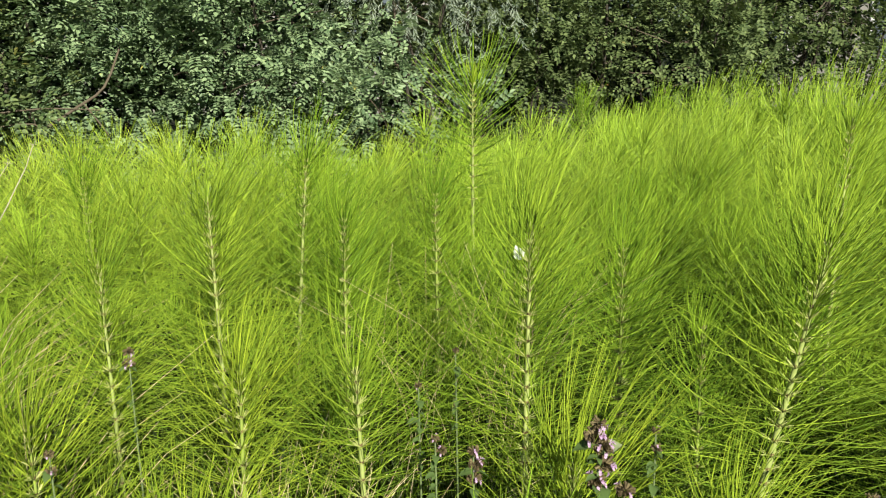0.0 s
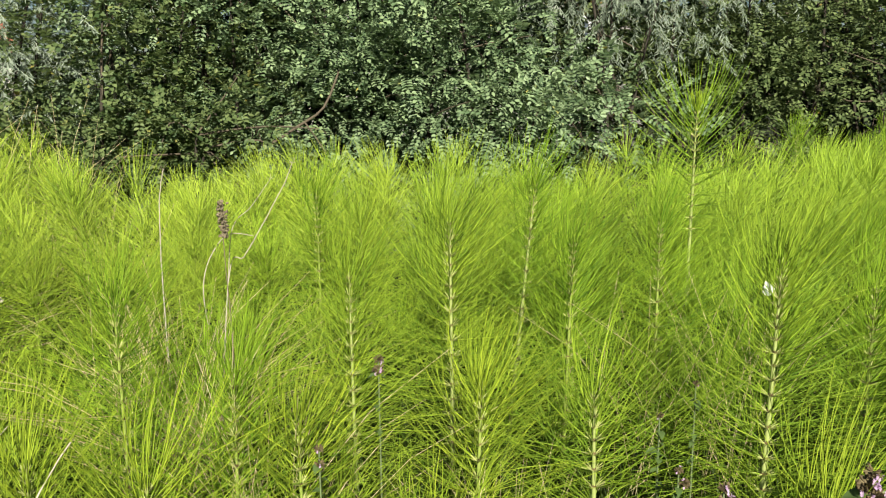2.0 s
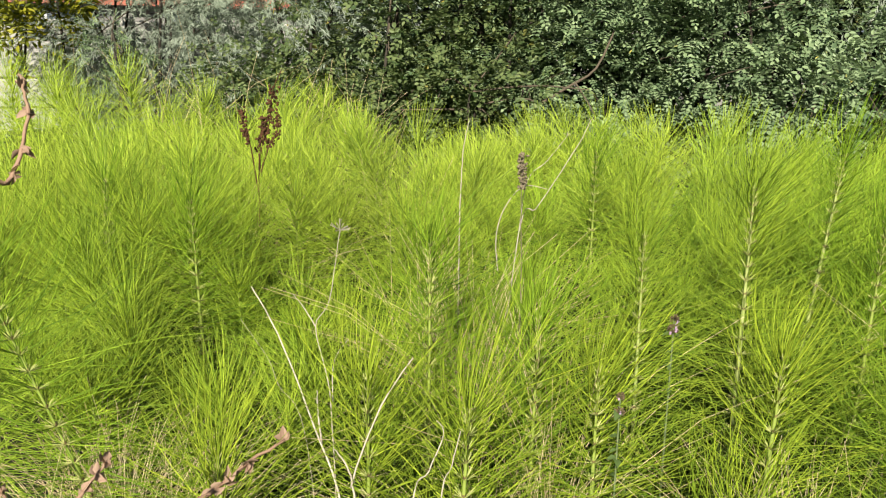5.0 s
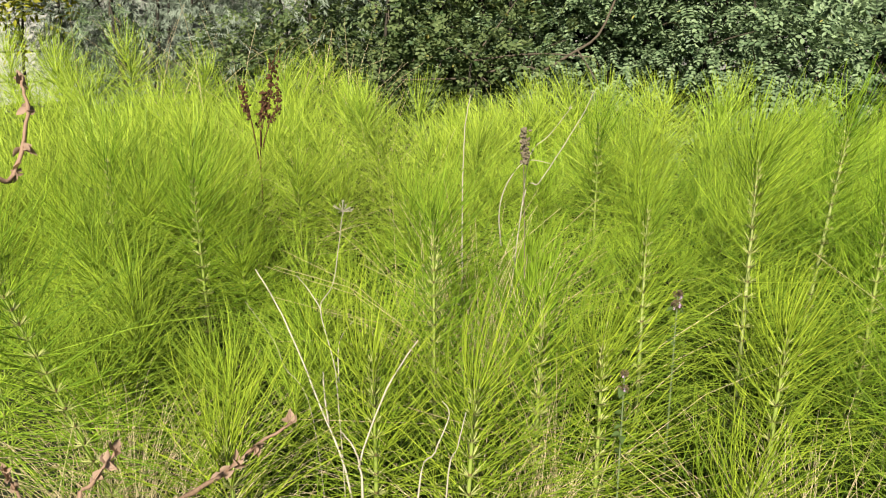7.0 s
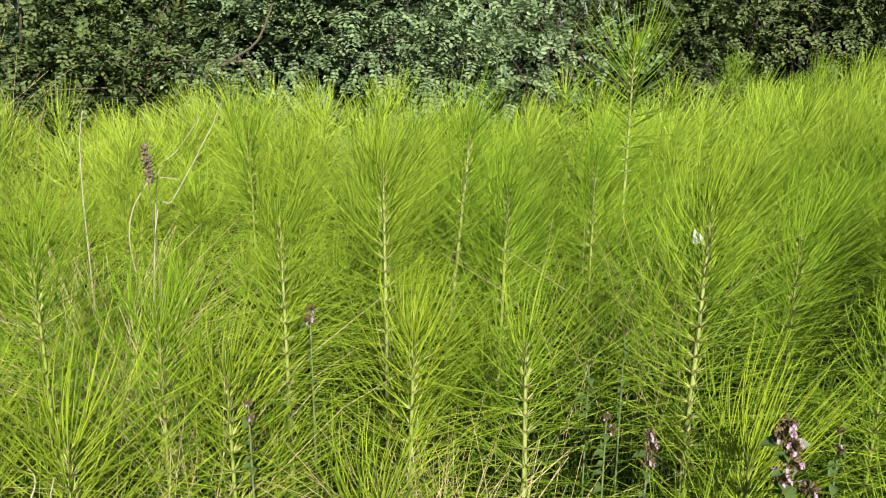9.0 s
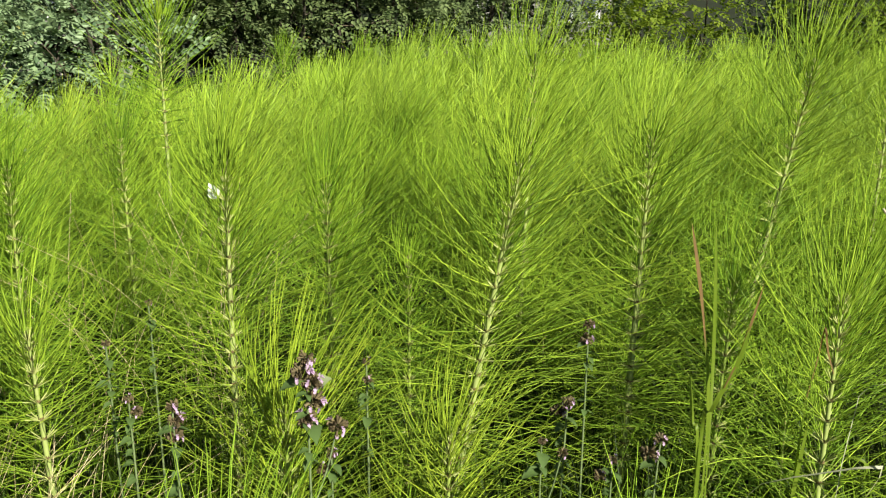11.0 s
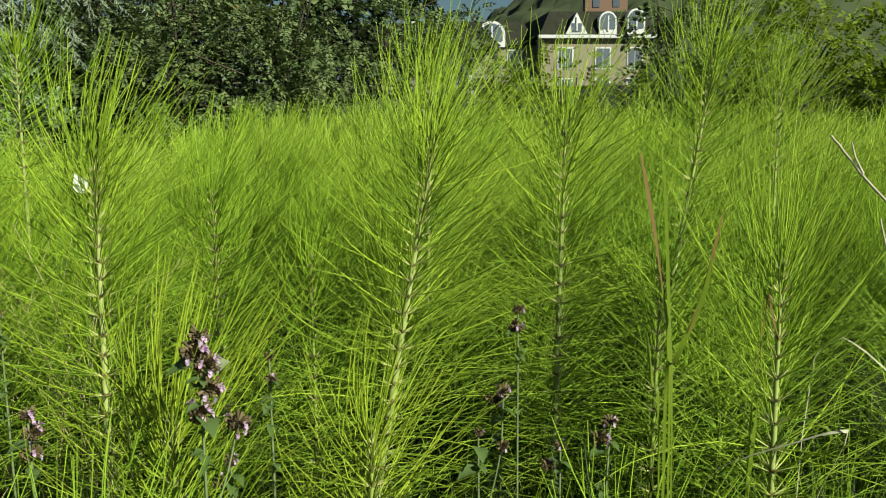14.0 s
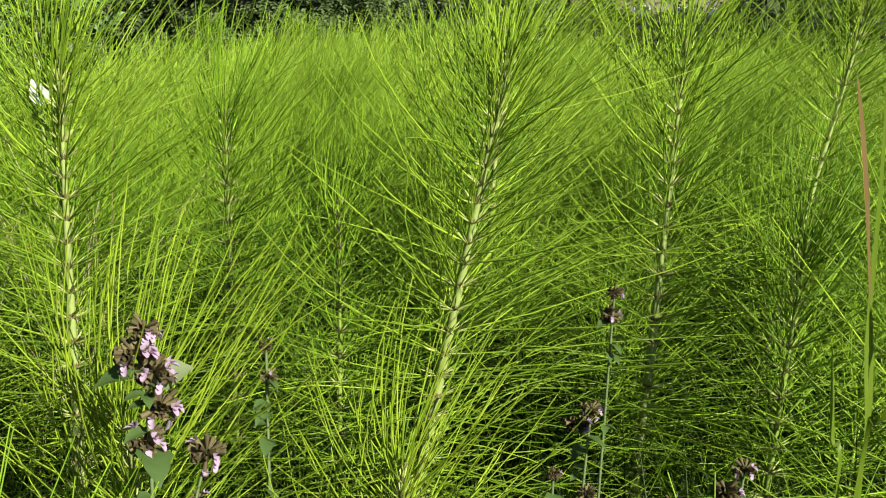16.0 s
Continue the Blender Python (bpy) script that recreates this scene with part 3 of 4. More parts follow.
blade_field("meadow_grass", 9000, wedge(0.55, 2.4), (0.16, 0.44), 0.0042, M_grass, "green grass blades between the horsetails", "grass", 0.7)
blade_field("meadow_grass", 800, wedge(0.75, 2.0), (0.20, 0.50), 0.0013, M_needle, "loose yellow-green horsetail shoots", "grass", 0.9, True)
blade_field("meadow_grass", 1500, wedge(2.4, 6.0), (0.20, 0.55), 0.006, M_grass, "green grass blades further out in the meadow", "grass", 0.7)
blade_field("dry_straw", 620, patch((-0.22, 1.20, 0.07), (-0.30, 1.24, 0.06), (-0.76, 1.08, 0.05), (-1.22, 0.63, 0.08)), (0.28, 0.52), 0.0010, M_straw,
            "tangle of dry tan straw between the horsetails", "straw", 1.2, True)
blade_field("dry_straw", 420, patch((-1.30, 1.86, 0.07), (-1.20, 1.80, 0.05), (-0.80, 1.35, 0.06), (-2.4, 2.3, 0.2), (-3.0, 2.7, 0.2), (-2.6, 3.4, 0.3)), (0.40, 0.72), 0.0012, M_straw,
            "tangle of dry tan straw between the horsetails", "straw", 1.0, True)
blade_field("dry_straw", 340, patch((-1.52, 0.86, 0.06), (-1.42, 0.80, 0.05), (-1.62, 0.90, 0.05)), (0.30, 0.50), 0.0011, M_straw,
            "heap of dry tan straw at the meadow's edge", "straw", 1.4, True)
blade_field("dry_straw", 110, patch((-3.7, 4.1, 0.35), (-4.3, 4.2, 0.4), (-3.3, 4.3, 0.25)), (0.5, 1.15), 0.0020, M_straw,
            "tall pale grass stalks in front of the hedge", "straw", 0.8, True)
blade_field("dry_straw", 40, patch((0.02, 2.05, 0.10), (0.15, 2.1, 0.08)), (0.62, 0.78), 0.0009, M_straw,
            "pale seeding grass heads among the horsetails", "straw", 0.6, True)


# ---- dry stalks ----
def stalk_lines(name, lines, mat, label, category="stalk", parent_name="stem", sides=6, knobs=0.0):
    """A dry branched stalk: its main stem and side stems, each (radius at the foot, places)."""
    root = new(name)
    for i, (rad, pts) in enumerate(lines):
        p = smooth_path(pts, 5 * (len(pts) - 1) + 1)
        p += np.random.default_rng(len(name) + i).normal(0, rad * 0.16, p.shape)
        t = np.linspace(0, 1, len(p))
        v, f = tubes(p[None], (0.74 * rad * (1 - 0.5 * t) * (1 + knobs * (np.arange(len(p)) % 5 == 0)))[None], sides)
        part(parent_name if i == 0 else "side_stem", mesh_np(parent_name, v, f, [mat]), root)
    return tagged(root, label, category)


def down(x, y, z, dx=0.0, dy=0.0):
    """The foot of a stalk on the ground below a place."""
    return (x + dx, y + dy, 0.0)


stalk_lines("dry_stalk", [(0.0031, [down(-0.94, 0.89, 0), (-0.998, 0.912, 0.37), (-1.077, 0.94, 0.51), (-1.166, 0.959, 0.657), (-1.244, 0.984, 0.726)]),
                          (0.0026, [(-1.06, 0.938, 0.48), (-1.075, 0.95, 0.53), (-1.08, 0.955, 0.57)])], M_stick, "thick bleached dry stalk rising out of the horsetails")
stalk_lines("dry_stalk", [(0.0009, [down(-1.06, 0.95, 0), (-1.105, 0.954, 0.467), (-1.161, 0.951, 0.563), (-1.196, 0.965, 0.604), (-1.252, 0.96, 0.67)])], M_stick,
            "thin bleached dry stalk")
forked = stalk_lines("dry_stalk", [(0.0018, [down(-1.04, 0.97, 0), (-1.07, 0.983, 0.493), (-1.097, 1.01, 0.565), (-1.135, 1.028, 0.655), (-1.137, 1.073, 0.692), (-1.141, 1.117, 0.817)]),
                                   (0.0018, [(-1.135, 1.028, 0.655), (-1.167, 1.035, 0.686), (-1.182, 1.023, 0.712)]),
                                   (0.0016, [(-1.08, 1.0, 0.53), (-1.09, 1.02, 0.60), (-1.07, 1.04, 0.64)])], M_stick, "forked dry stalk with a withered flower head")
stalk_lines("dry_stalk", [(0.0028, [down(-0.90, 0.79, 0), (-0.897, 0.799, 0.462), (-0.913, 0.817, 0.507), (-0.889, 0.861, 0.618), (-0.859, 0.906, 0.689)]),
                          (0.0024, [(-0.911, 0.814, 0.509), (-0.919, 0.809, 0.539), (-0.932, 0.799, 0.564)])], M_stick, "forked bleached dry stalk", knobs=0.25)
stalk_lines("dry_stalk", [(0.0021, [down(-0.79, 0.85, 0), (-0.788, 0.866, 0.458), (-0.784, 0.896, 0.531), (-0.784, 0.924, 0.576)])], M_stick, "short bleached dry stalk")
stalk_lines("dry_stalk", [(0.0022, [down(-0.83, 0.83, 0), (-0.826, 0.845, 0.458), (-0.819, 0.887, 0.517), (-0.815, 0.927, 0.563), (-0.841, 0.951, 0.571)])], M_stick, "short bent dry stalk")
tall_one = stalk_lines("dry_stalk", [(0.0030, [down(-1.285, 1.885, 0), (-1.284, 1.887, 0.40), (-1.284, 1.887, 0.694), (-1.281, 1.888, 0.804), (-1.277, 1.891, 0.895), (-1.265, 1.897, 0.959)])],
                       M_stick, "tall single bleached stalk with a small head")
umbel_one = stalk_lines("dry_stalk", [(0.0026, [down(-1.19, 1.94, 0), (-1.137, 1.957, 0.650), (-1.096, 1.975, 0.722), (-1.063, 1.989, 0.778), (-0.996, 2.014, 0.903), (-0.969, 2.023, 0.966)]),
                                      (0.0018, [(-1.137, 1.96, 0.66), (-1.119, 1.965, 0.80), (-1.072, 1.985, 0.855), (-1.025, 2.003, 0.924)]),
                                      (0.0024, [(-1.177, 1.913, 0.55), (-1.179, 1.902, 0.656), (-1.154, 1.914, 0.742), (-1.113, 1.932, 0.789), (-1.057, 1.955, 0.783)])],
                        M_stick, "branched pale dry stalk with small heads")
stalk_lines("dry_stalk", [(0.0040, [down(1.10, 0.62, 0), (1.06, 0.66, 0.42), (1.021, 0.718, 0.641), (0.985, 0.772, 0.715), (0.936, 0.836, 0.807), (0.914, 0.862, 0.851)]),
                          (0.0024, [(0.938, 0.834, 0.805), (0.932, 0.841, 0.825), (0.928, 0.845, 0.843)])], M_stick, "grey dry stalk leaning over the grass")
stalk_lines("dry_stalk", [(0.0032, [down(1.13, 0.66, 0), (1.062, 0.748, 0.552), (1.032, 0.792, 0.612), (1.005, 0.829, 0.675), (0.993, 0.846, 0.748)])], M_stick, "grey dry stalk leaning outwards")
stalk_lines("dry_stalk", [(0.0030, [down(1.12, 0.72, 0), (1.05, 0.77, 0.60), (1.023, 0.805, 0.809), (1.012, 0.82, 0.878), (1.006, 0.829, 0.933)]),
                          (0.0024, [(1.05, 0.77, 0.70), (1.032, 0.793, 0.796), (1.018, 0.812, 0.823), (1.001, 0.835, 0.864)])], M_stick, "grey forked dry stalk")


def head_rays(parent, at, size, count, mat, seed):
    """A withered flower head: short spokes with small seeds."""
    r = np.random.default_rng(seed)
    for _ in range(count):
        w = r.normal(0, 1, 3)
        w[2] = abs(w[2]) * 0.6
        w /= np.linalg.norm(w)
        p = np.array(at) + w * np.linspace(0, size * r.uniform(0.6, 1), 4)[:, None]
        v, f = tubes(p[None], np.array([[0.0004, 0.0004, 0.0005, 0.0009]]) * size / 0.02, 5)
        part("spoke", mesh_np("spoke", v, f, [mat]), parent)


head_rays(forked, (-1.141, 1.117, 0.817), 0.024, 16, M_stick, 3)
head_rays(tall_one, (-1.265, 1.897, 0.959), 0.016, 7, M_spike, 4)
for k, c in enumerate([(-0.969, 2.023, 0.966), (-1.025, 2.003, 0.924)]):
    head_rays(umbel_one, c, 0.014, 8, M_stick, 5 + k)


def seeded(parent, pts, count, size, spread, mat, name, seed):
    """Small seeds crowded round a line, as whorls of one mesh each."""
    r = np.random.default_rng(seed)
    line = smooth_path(pts, 60)
    groups = max(3, count // 14)
    for g in range(groups):
        pieces = []
        for _ in range(14):
            c = line[int((g + r.random()) / groups * 59)] + r.normal(0, spread, 3)
            a = r.normal(0, 1, 3)
            a /= np.linalg.norm(a)
            p = c + a * np.linspace(-size, size, 4)[:, None]
            pieces.append(tubes(p[None], np.array([[0.15, 0.8, 0.7, 0.1]]) * size * 0.8, 5))
        v, f = joined(pieces)
        part(name, mesh_np(name, v, f, [mat]), parent)


dock = stalk_lines("dock_plant", [(0.004, [down(-2.40, 2.35, 0), (-2.392, 2.356, 0.643), (-2.38, 2.365, 0.761), (-2.357, 2.385, 0.857), (-2.342, 2.397, 0.983), (-2.315, 2.42, 1.06)]),
                                  (0.004, [(-2.385, 2.35, 0.55), (-2.378, 2.301, 0.768), (-2.391, 2.289, 0.831), (-2.399, 2.282, 0.913)]),
                                  (0.004, [(-2.39, 2.36, 0.66), (-2.356, 2.386, 0.782), (-2.335, 2.403, 0.825), (-2.337, 2.402, 0.888)]),
                                  (0.003, [(-2.39, 2.36, 0.66), (-2.40, 2.38, 0.78), (-2.395, 2.39, 0.88)])], M_dock,
                   "withered red-brown dock with crowded seed clusters", "dock")
seeded(dock, [(-2.375, 2.370, 0.80), (-2.357, 2.385, 0.87), (-2.340, 2.399, 0.99)], 110, 0.008, 0.012, M_dock, "seed_head", 1)
seeded(dock, [(-2.384, 2.295, 0.80), (-2.391, 2.289, 0.841), (-2.399, 2.282, 0.913)], 70, 0.007, 0.007, M_dock, "seed_head", 2)
seeded(dock, [(-2.356, 2.386, 0.77), (-2.335, 2.403, 0.825), (-2.337, 2.402, 0.888)], 60, 0.007, 0.008, M_dock, "seed_head", 3)
seeded(dock, [(-2.39, 2.36, 0.74), (-2.395, 2.39, 0.88)], 50, 0.007, 0.007, M_dock, "seed_head", 4)
spike = stalk_lines("dead_flower_spike", [(0.0024, [down(-1.07, 1.845, 0), (-1.077, 1.843, 0.55), (-1.082, 1.842, 0.70), (-1.086, 1.84, 0.885)])], M_spike,
                    "grey-brown withered flower spike", "flower spike")
seeded(spike, [(-1.080, 1.842, 0.80), (-1.086, 1.84, 0.885)], 150, 0.005, 0.0055, M_spike, "seed_whorl", 7)


# ---- rosy stems with withered calyces ----
def calyx_stem(pts, rad, where, label, seed):
    root = stalk_lines("rosy_dry_stem", [(rad, pts)], M_pinkstem, label, "stem", sides=8, knobs=0.3)
    line = smooth_path(pts, 101)
    r = np.random.default_rng(seed)
    for u in where:
        c = line[int(u * 100)]
        ahead = line[min(100, int(u * 100) + 3)] - line[max(0, int(u * 100) - 3)]
        ahead /= np.linalg.norm(ahead)
        for _ in range(5):
            w = ahead * r.uniform(0.2, 1.0) + r.normal(0, 0.7, 3)
            w /= np.linalg.norm(w)
            p = c + w * np.linspace(0, rad * r.uniform(2.2, 3.8), 5)[:, None]
            v, f = ribbons(p[None], r.normal(0, 1, (1, 3)), (rad * 2.0 * np.array([0.5, 1, 0.95, 0.6, 0.1]))[None], 0.4)
            part("bract", mesh_np("bract", v, f, [M_bract]), root, "pale rosy papery bract")
    return root


calyx_stem([(-1.02, 0.45, 0.0), (-1.06, 0.52, 0.40), (-1.085, 0.593, 0.497), (-1.084, 0.636, 0.504), (-1.073, 0.689, 0.511), (-1.064, 0.738, 0.526), (-1.032, 0.803, 0.553)],
           0.0064, (0.66, 0.74, 0.86, 1.0), "rosy withered stem with papery bracts, leaning over", 1)
calyx_stem([(-1.02, 0.26, 0.0), (-1.01, 0.30, 0.7), (-1.001, 0.34, 0.998), (-1.0, 0.364, 1.021), (-1.001, 0.384, 1.051), (-1.006, 0.399, 1.088), (-1.018, 0.404, 1.112)],
           0.0040, (0.55, 0.66, 0.82, 0.98), "tall rosy withered stem with papery bracts", 2)
calyx_stem([(-1.10, 0.40, 0.0), (-1.105, 0.44, 0.4), (-1.099, 0.463, 0.581), (-1.09, 0.475, 0.601), (-1.069, 0.503, 0.642)], 0.0052, (0.8, 0.9, 1.0), "rosy withered stem with papery bracts", 3)
calyx_stem([(-0.90, 0.24, 0.0), (-0.91, 0.27, 0.5), (-0.917, 0.285, 0.70), (-0.923, 0.277, 0.742), (-0.928, 0.269, 0.775)], 0.0030, (0.82, 0.9, 1.0), "rosy withered stem with papery bracts", 4)


# ---- reed blades ----
def reed(blades, label):
    """A clump of long flat blades, each (width, material, places from foot to tip)."""
    root = new("reed_grass")
    for w, mat, pts in blades:
        p = smooth_path(pts, 13)
        t = np.linspace(0, 1, 13)
        side = np.cross(p[-1] - p[0], np.array([0.22, -0.97, 0.1]))
        v, f = ribbons(p[None], side[None], (w * np.interp(t, [0, 0.3, 0.6, 0.8, 1], [0.25, 0.5, 1, 0.8, 0.06]))[None], 0.16)
        part("blade", mesh_np("blade", v, f, [mat]), root, {M_reed: "green blade", M_reeddry: "blade withered to rust brown", M_reedpale: "bleached blade"}[mat])
    return tagged(root, label, "reed grass")


reed([(0.0081, M_reed, [(0.697, 0.879, 0.000), (0.694, 0.884, 0.513), (0.691, 0.887, 0.622), (0.683, 0.893, 0.693)]),
      (0.0070, M_reeddry, [(0.687, 0.891, 0.669), (0.676, 0.899, 0.750), (0.662, 0.910, 0.840)]),
      (0.0075, M_reed, [(0.705, 0.879, 0.000), (0.701, 0.887, 0.513), (0.718, 0.916, 0.636), (0.713, 0.920, 0.751), (0.708, 0.924, 0.841)]),
      (0.0137, M_reed, [(0.690, 0.879, 0.000), (0.674, 0.871, 0.552), (0.680, 0.866, 0.604), (0.701, 0.849, 0.676), (0.708, 0.842, 0.724)]),
      (0.0062, M_reeddry, [(0.691, 0.857, 0.638), (0.702, 0.848, 0.685), (0.716, 0.835, 0.778)]),
      (0.0075, M_reed, [(0.705, 0.902, 0.000), (0.696, 0.903, 0.507), (0.688, 0.909, 0.567), (0.682, 0.915, 0.641)])], "reed grass with green and rust-brown blades")
reed([(0.006, M_reeddry, [(1.003, 1.04, 0.48), (1.007, 1.030, 0.56), (1.010, 1.025, 0.62), (1.016, 1.018, 0.58), (1.025, 1.008, 0.54)]),
      (0.006, M_reed, [(1.0, 1.04, 0.0), (1.0, 1.04, 0.35), (1.004, 1.038, 0.52)]),
      (0.013, M_reed, [(1.0, 1.05, 0.0), (1.0, 1.04, 0.30), (1.005, 1.03, 0.46)])], "reed grass with a folded withered blade")
reed([(0.0055, M_reedpale, [(0.96, 0.93, 0.0), (0.985, 0.93, 0.50), (0.985, 0.895, 0.580), (0.997, 0.872, 0.582), (1.025, 0.836, 0.544), (1.042, 0.814, 0.505)])], "drooping bleached reed blade")
reed([(0.006, M_reedpale, [(0.86, 0.99, 0.36), (0.875, 0.975, 0.40), (0.938, 0.91, 0.444), (0.973, 0.87, 0.467), (1.0, 0.88, 0.44), (1.03, 0.97, 0.25), (1.05, 1.02, 0.0)]),
      (0.007, M_reed, [(1.0, 0.96, 0.0), (1.0, 0.92, 0.36), (0.985, 0.89, 0.455), (0.96, 0.91, 0.465)])], "bleached reed blade lying over the grass")


# ---- horehound ----
LEAF_T = np.linspace(0, 1, 8)
LEAF_W = np.array([0.12, 0.62, 0.95, 1.0, 0.86, 0.62, 0.34, 0.03])


def leaf_mesh(base, way, side, length, width, mat, droop=0.3, fold=0.18):
    p = np.array(base) + np.array(way) * length * LEAF_T[:, None] + np.array([0, 0, -1.0]) * length * droop * (LEAF_T**2)[:, None]
    w = width * LEAF_W * (1 + 0.07 * np.array([0, 1, -1, 1, -1, 1, -1, 0]))
    v, f = ribbons(p[None], np.array(side)[None], w[None], fold)
    return mesh_np("leaf", v, f, [mat])


def flower_head(parent, at, size, petals, seed, facing=(0.5, -0.8, 0.1)):
    """A ring of toothed calyces with two-lipped mauve flowers among them."""
    r = np.random.default_rng(seed)
    pieces = []
    for _ in range(40):
        w = r.normal(0, 1, 3) * (1, 1, 0.55)
        w /= np.linalg.norm(w)
        p = np.array(at) + w * np.linspace(0.25, 1.0, 4)[:, None] * size * r.uniform(0.6, 0.95)
        pieces.append(tubes(p[None], np.array([[0.05, 0.10, 0.13, 0.16]]) * size, 5))
    v, f = joined(pieces)
    head = part("flower_head", mesh_np("flower_head", v, f, [M_calyx]), parent, "dark ring of toothed calyces")
    for _ in range(petals):
        w = r.normal(0, 0.75, 3) + facing
        w /= np.linalg.norm(w)
        base = np.array(at) + w * size * 0.75
        side = np.cross(w, (0.1, 0.2, 1))
        side /= np.linalg.norm(side)
        up = np.cross(side, w)
        lips = []
        for tilt, k in ((0.75, 0.9), (-0.85, 1.15), (-0.3, 0.75)):
            q = base + (w * np.cos(tilt) + up * np.sin(tilt)) * np.linspace(0, size * 0.38 * k, 5)[:, None]
            lips.append(ribbons(q[None], side[None], (size * 0.30 * np.array([0.35, 0.7, 1, 0.95, 0.4]))[None], 0.3))
        v, f = joined(lips)
        part("floret", mesh_np("floret", v, f, [M_petal]), head, "mauve two-lipped flower")


def horehound(x, y, heads, leaves, label, seed, petals=5, size=0.015, foot=(0, 0)):
    """heads: heights and offsets of the flower heads; leaves: (height, direction in degrees, length, pale)."""
    root = new("black_horehound")
    top = heads[0][2]
    v, f = tubes(smooth_path([(x + foot[0], y + foot[1], 0), (x + foot[0] * 0.4, y + foot[1] * 0.4, top * 0.6), (x + heads[0][0], y + heads[0][1], top)], 9)[None],
                 np.linspace(0.0026, 0.0015, 9)[None], 4)
    part("stem", mesh_np("stem", v, f, [M_hstem]), root)
    for i, (dx, dy, z) in enumerate(heads):
        flower_head(root, (x + dx, y + dy, z), size * (0.85 if i == 0 else 1.05), petals, seed * 10 + i)
        if abs(dx) + abs(dy) > 0.025:
            v, f = tubes(smooth_path([(x + foot[0] * 0.3, y + foot[1] * 0.3, z - 0.12), (x + dx * 0.6, y + dy * 0.6, z - 0.06), (x + dx, y + dy, z)], 7)[None], np.full((1, 7), 0.0014), 4)
            part("side_stem", mesh_np("side_stem", v, f, [M_hstem]), root)
    r = np.random.default_rng(seed + 50)
    tangle = [(top - r.uniform(0.03, 0.16), r.uniform(0, 360), r.uniform(0.014, 0.026), False) for _ in range(12)]
    for z, a, ln, pale in [(z, a, ln * (0.58 if ln > 0.07 else 0.75), pale and ln > 0.07) for z, a, ln, pale in leaves] + tangle:
        w = np.array([math.sin(radians(a)), math.cos(radians(a)), 0.15])
        part("leaf", leaf_mesh((x, y, z), w, (0.2, 0.3, 1.0) if pale else (math.cos(radians(a)), -math.sin(radians(a)), 0.3), ln * 0.85, ln * 0.55, M_hpale if pale else M_hleaf, 0.45 if not pale else 0.1),
             root, "pale upturned leaf" if pale else "dull green wrinkled leaf")
    return tagged(root, label, "horehound", "horehounds among the grass")


FLOWERY = "black horehound with mauve flowers in dark whorls"
horehound(0.215, 1.115, [(0.002, 0.004, 0.640), (-0.006, 0, 0.622), (0.007, 0, 0.606), (0.010, 0, 0.578), (-0.002, 0, 0.552), (0.045, 0.02, 0.524)],
          [(0.600, 75, 0.078, True), (0.606, -80, 0.058, False), (0.545, 175, 0.066, False), (0.540, 60, 0.04, True), (0.56, -110, 0.03, False), (0.50, 190, 0.035, False)], FLOWERY, 1, 5, 0.0165)
horehound(0.255, 1.16, [(0.0, 0.0, 0.470), (-0.01, 0.01, 0.440)], [(0.45, 160, 0.04, False), (0.45, 40, 0.03, False)], FLOWERY, 2, 4, 0.012)
horehound(0.042, 1.248, [(0, 0, 0.538), (0.004, 0, 0.515), (0.0, 0, 0.49)], [(0.50, -90, 0.04, False), (0.50, 100, 0.04, False), (0.47, 180, 0.04, False)], FLOWERY, 3, 3, 0.014)
horehound(0.333, 1.25, [(0, 0, 0.566), (0.002, 0, 0.535)], [(0.53, 160, 0.03, False), (0.50, 20, 0.03, False), (0.47, 200, 0.04, False)], "slender black horehound past flowering", 4, 1, 0.010)
horehound(0.706, 1.222, [(0, 0, 0.592), (-0.004, 0, 0.566)], [(0.56, -100, 0.035, False), (0.54, 90, 0.03, False), (0.52, 180, 0.03, False)], FLOWERY, 5, 3, 0.013)
horehound(0.616, 1.128, [(0.006, 0, 0.508), (-0.010, 0, 0.496)], [(0.48, 150, 0.04, False), (0.47, -120, 0.035, False)], FLOWERY, 6, 4, 0.014)
horehound(0.717, 1.026, [(0.008, 0, 0.476), (-0.012, 0, 0.458)], [(0.45, 170, 0.04, False), (0.44, -90, 0.04, False)], "black horehound with faded flowers in dark whorls", 7, 3, 0.015)
horehound(0.640, 1.02, [(0, 0, 0.462), (-0.02, 0.0, 0.440)], [(0.44, 170, 0.035, False), (0.44, -60, 0.035, True)], "black horehound with faded flowers in dark whorls", 8, 2, 0.011)
horehound(0.560, 1.09, [(0, 0, 0.47), (0.03, -0.01, 0.45)], [(0.45, 200, 0.05, False), (0.44, 100, 0.05, True), (0.42, -90, 0.05, False)], "black horehound, mostly leaves", 9, 1, 0.010)
horehound(-0.607, 1.542, [(0, 0, 0.612), (0.0, 0, 0.590)], [(0.58, -110, 0.035, False), (0.58, 120, 0.03, False)], "black horehound with a pale faded whorl", 10, 3, 0.014)
horehound(-0.62, 1.22, [(0, 0, 0.560), (0.0, 0, 0.53)], [(0.53, 180, 0.04, False), (0.52, 0, 0.03, True)], "greyish black horehound past flowering", 11, 1, 0.011)
horehound(-0.02, 1.35, [(0, 0, 0.512), (0.01, 0, 0.49)], [(0.48, 180, 0.035, False), (0.48, 60, 0.03, False)], "black horehound with faded flowers in dark whorls", 12, 2, 0.011)
horehound(-0.05, 1.45, [(0, 0, 0.57)], [(0.54, 170, 0.04, False), (0.53, 10, 0.03, False), (0.50, -100, 0.04, True)], "slender black horehound past flowering", 13, 1, 0.010)
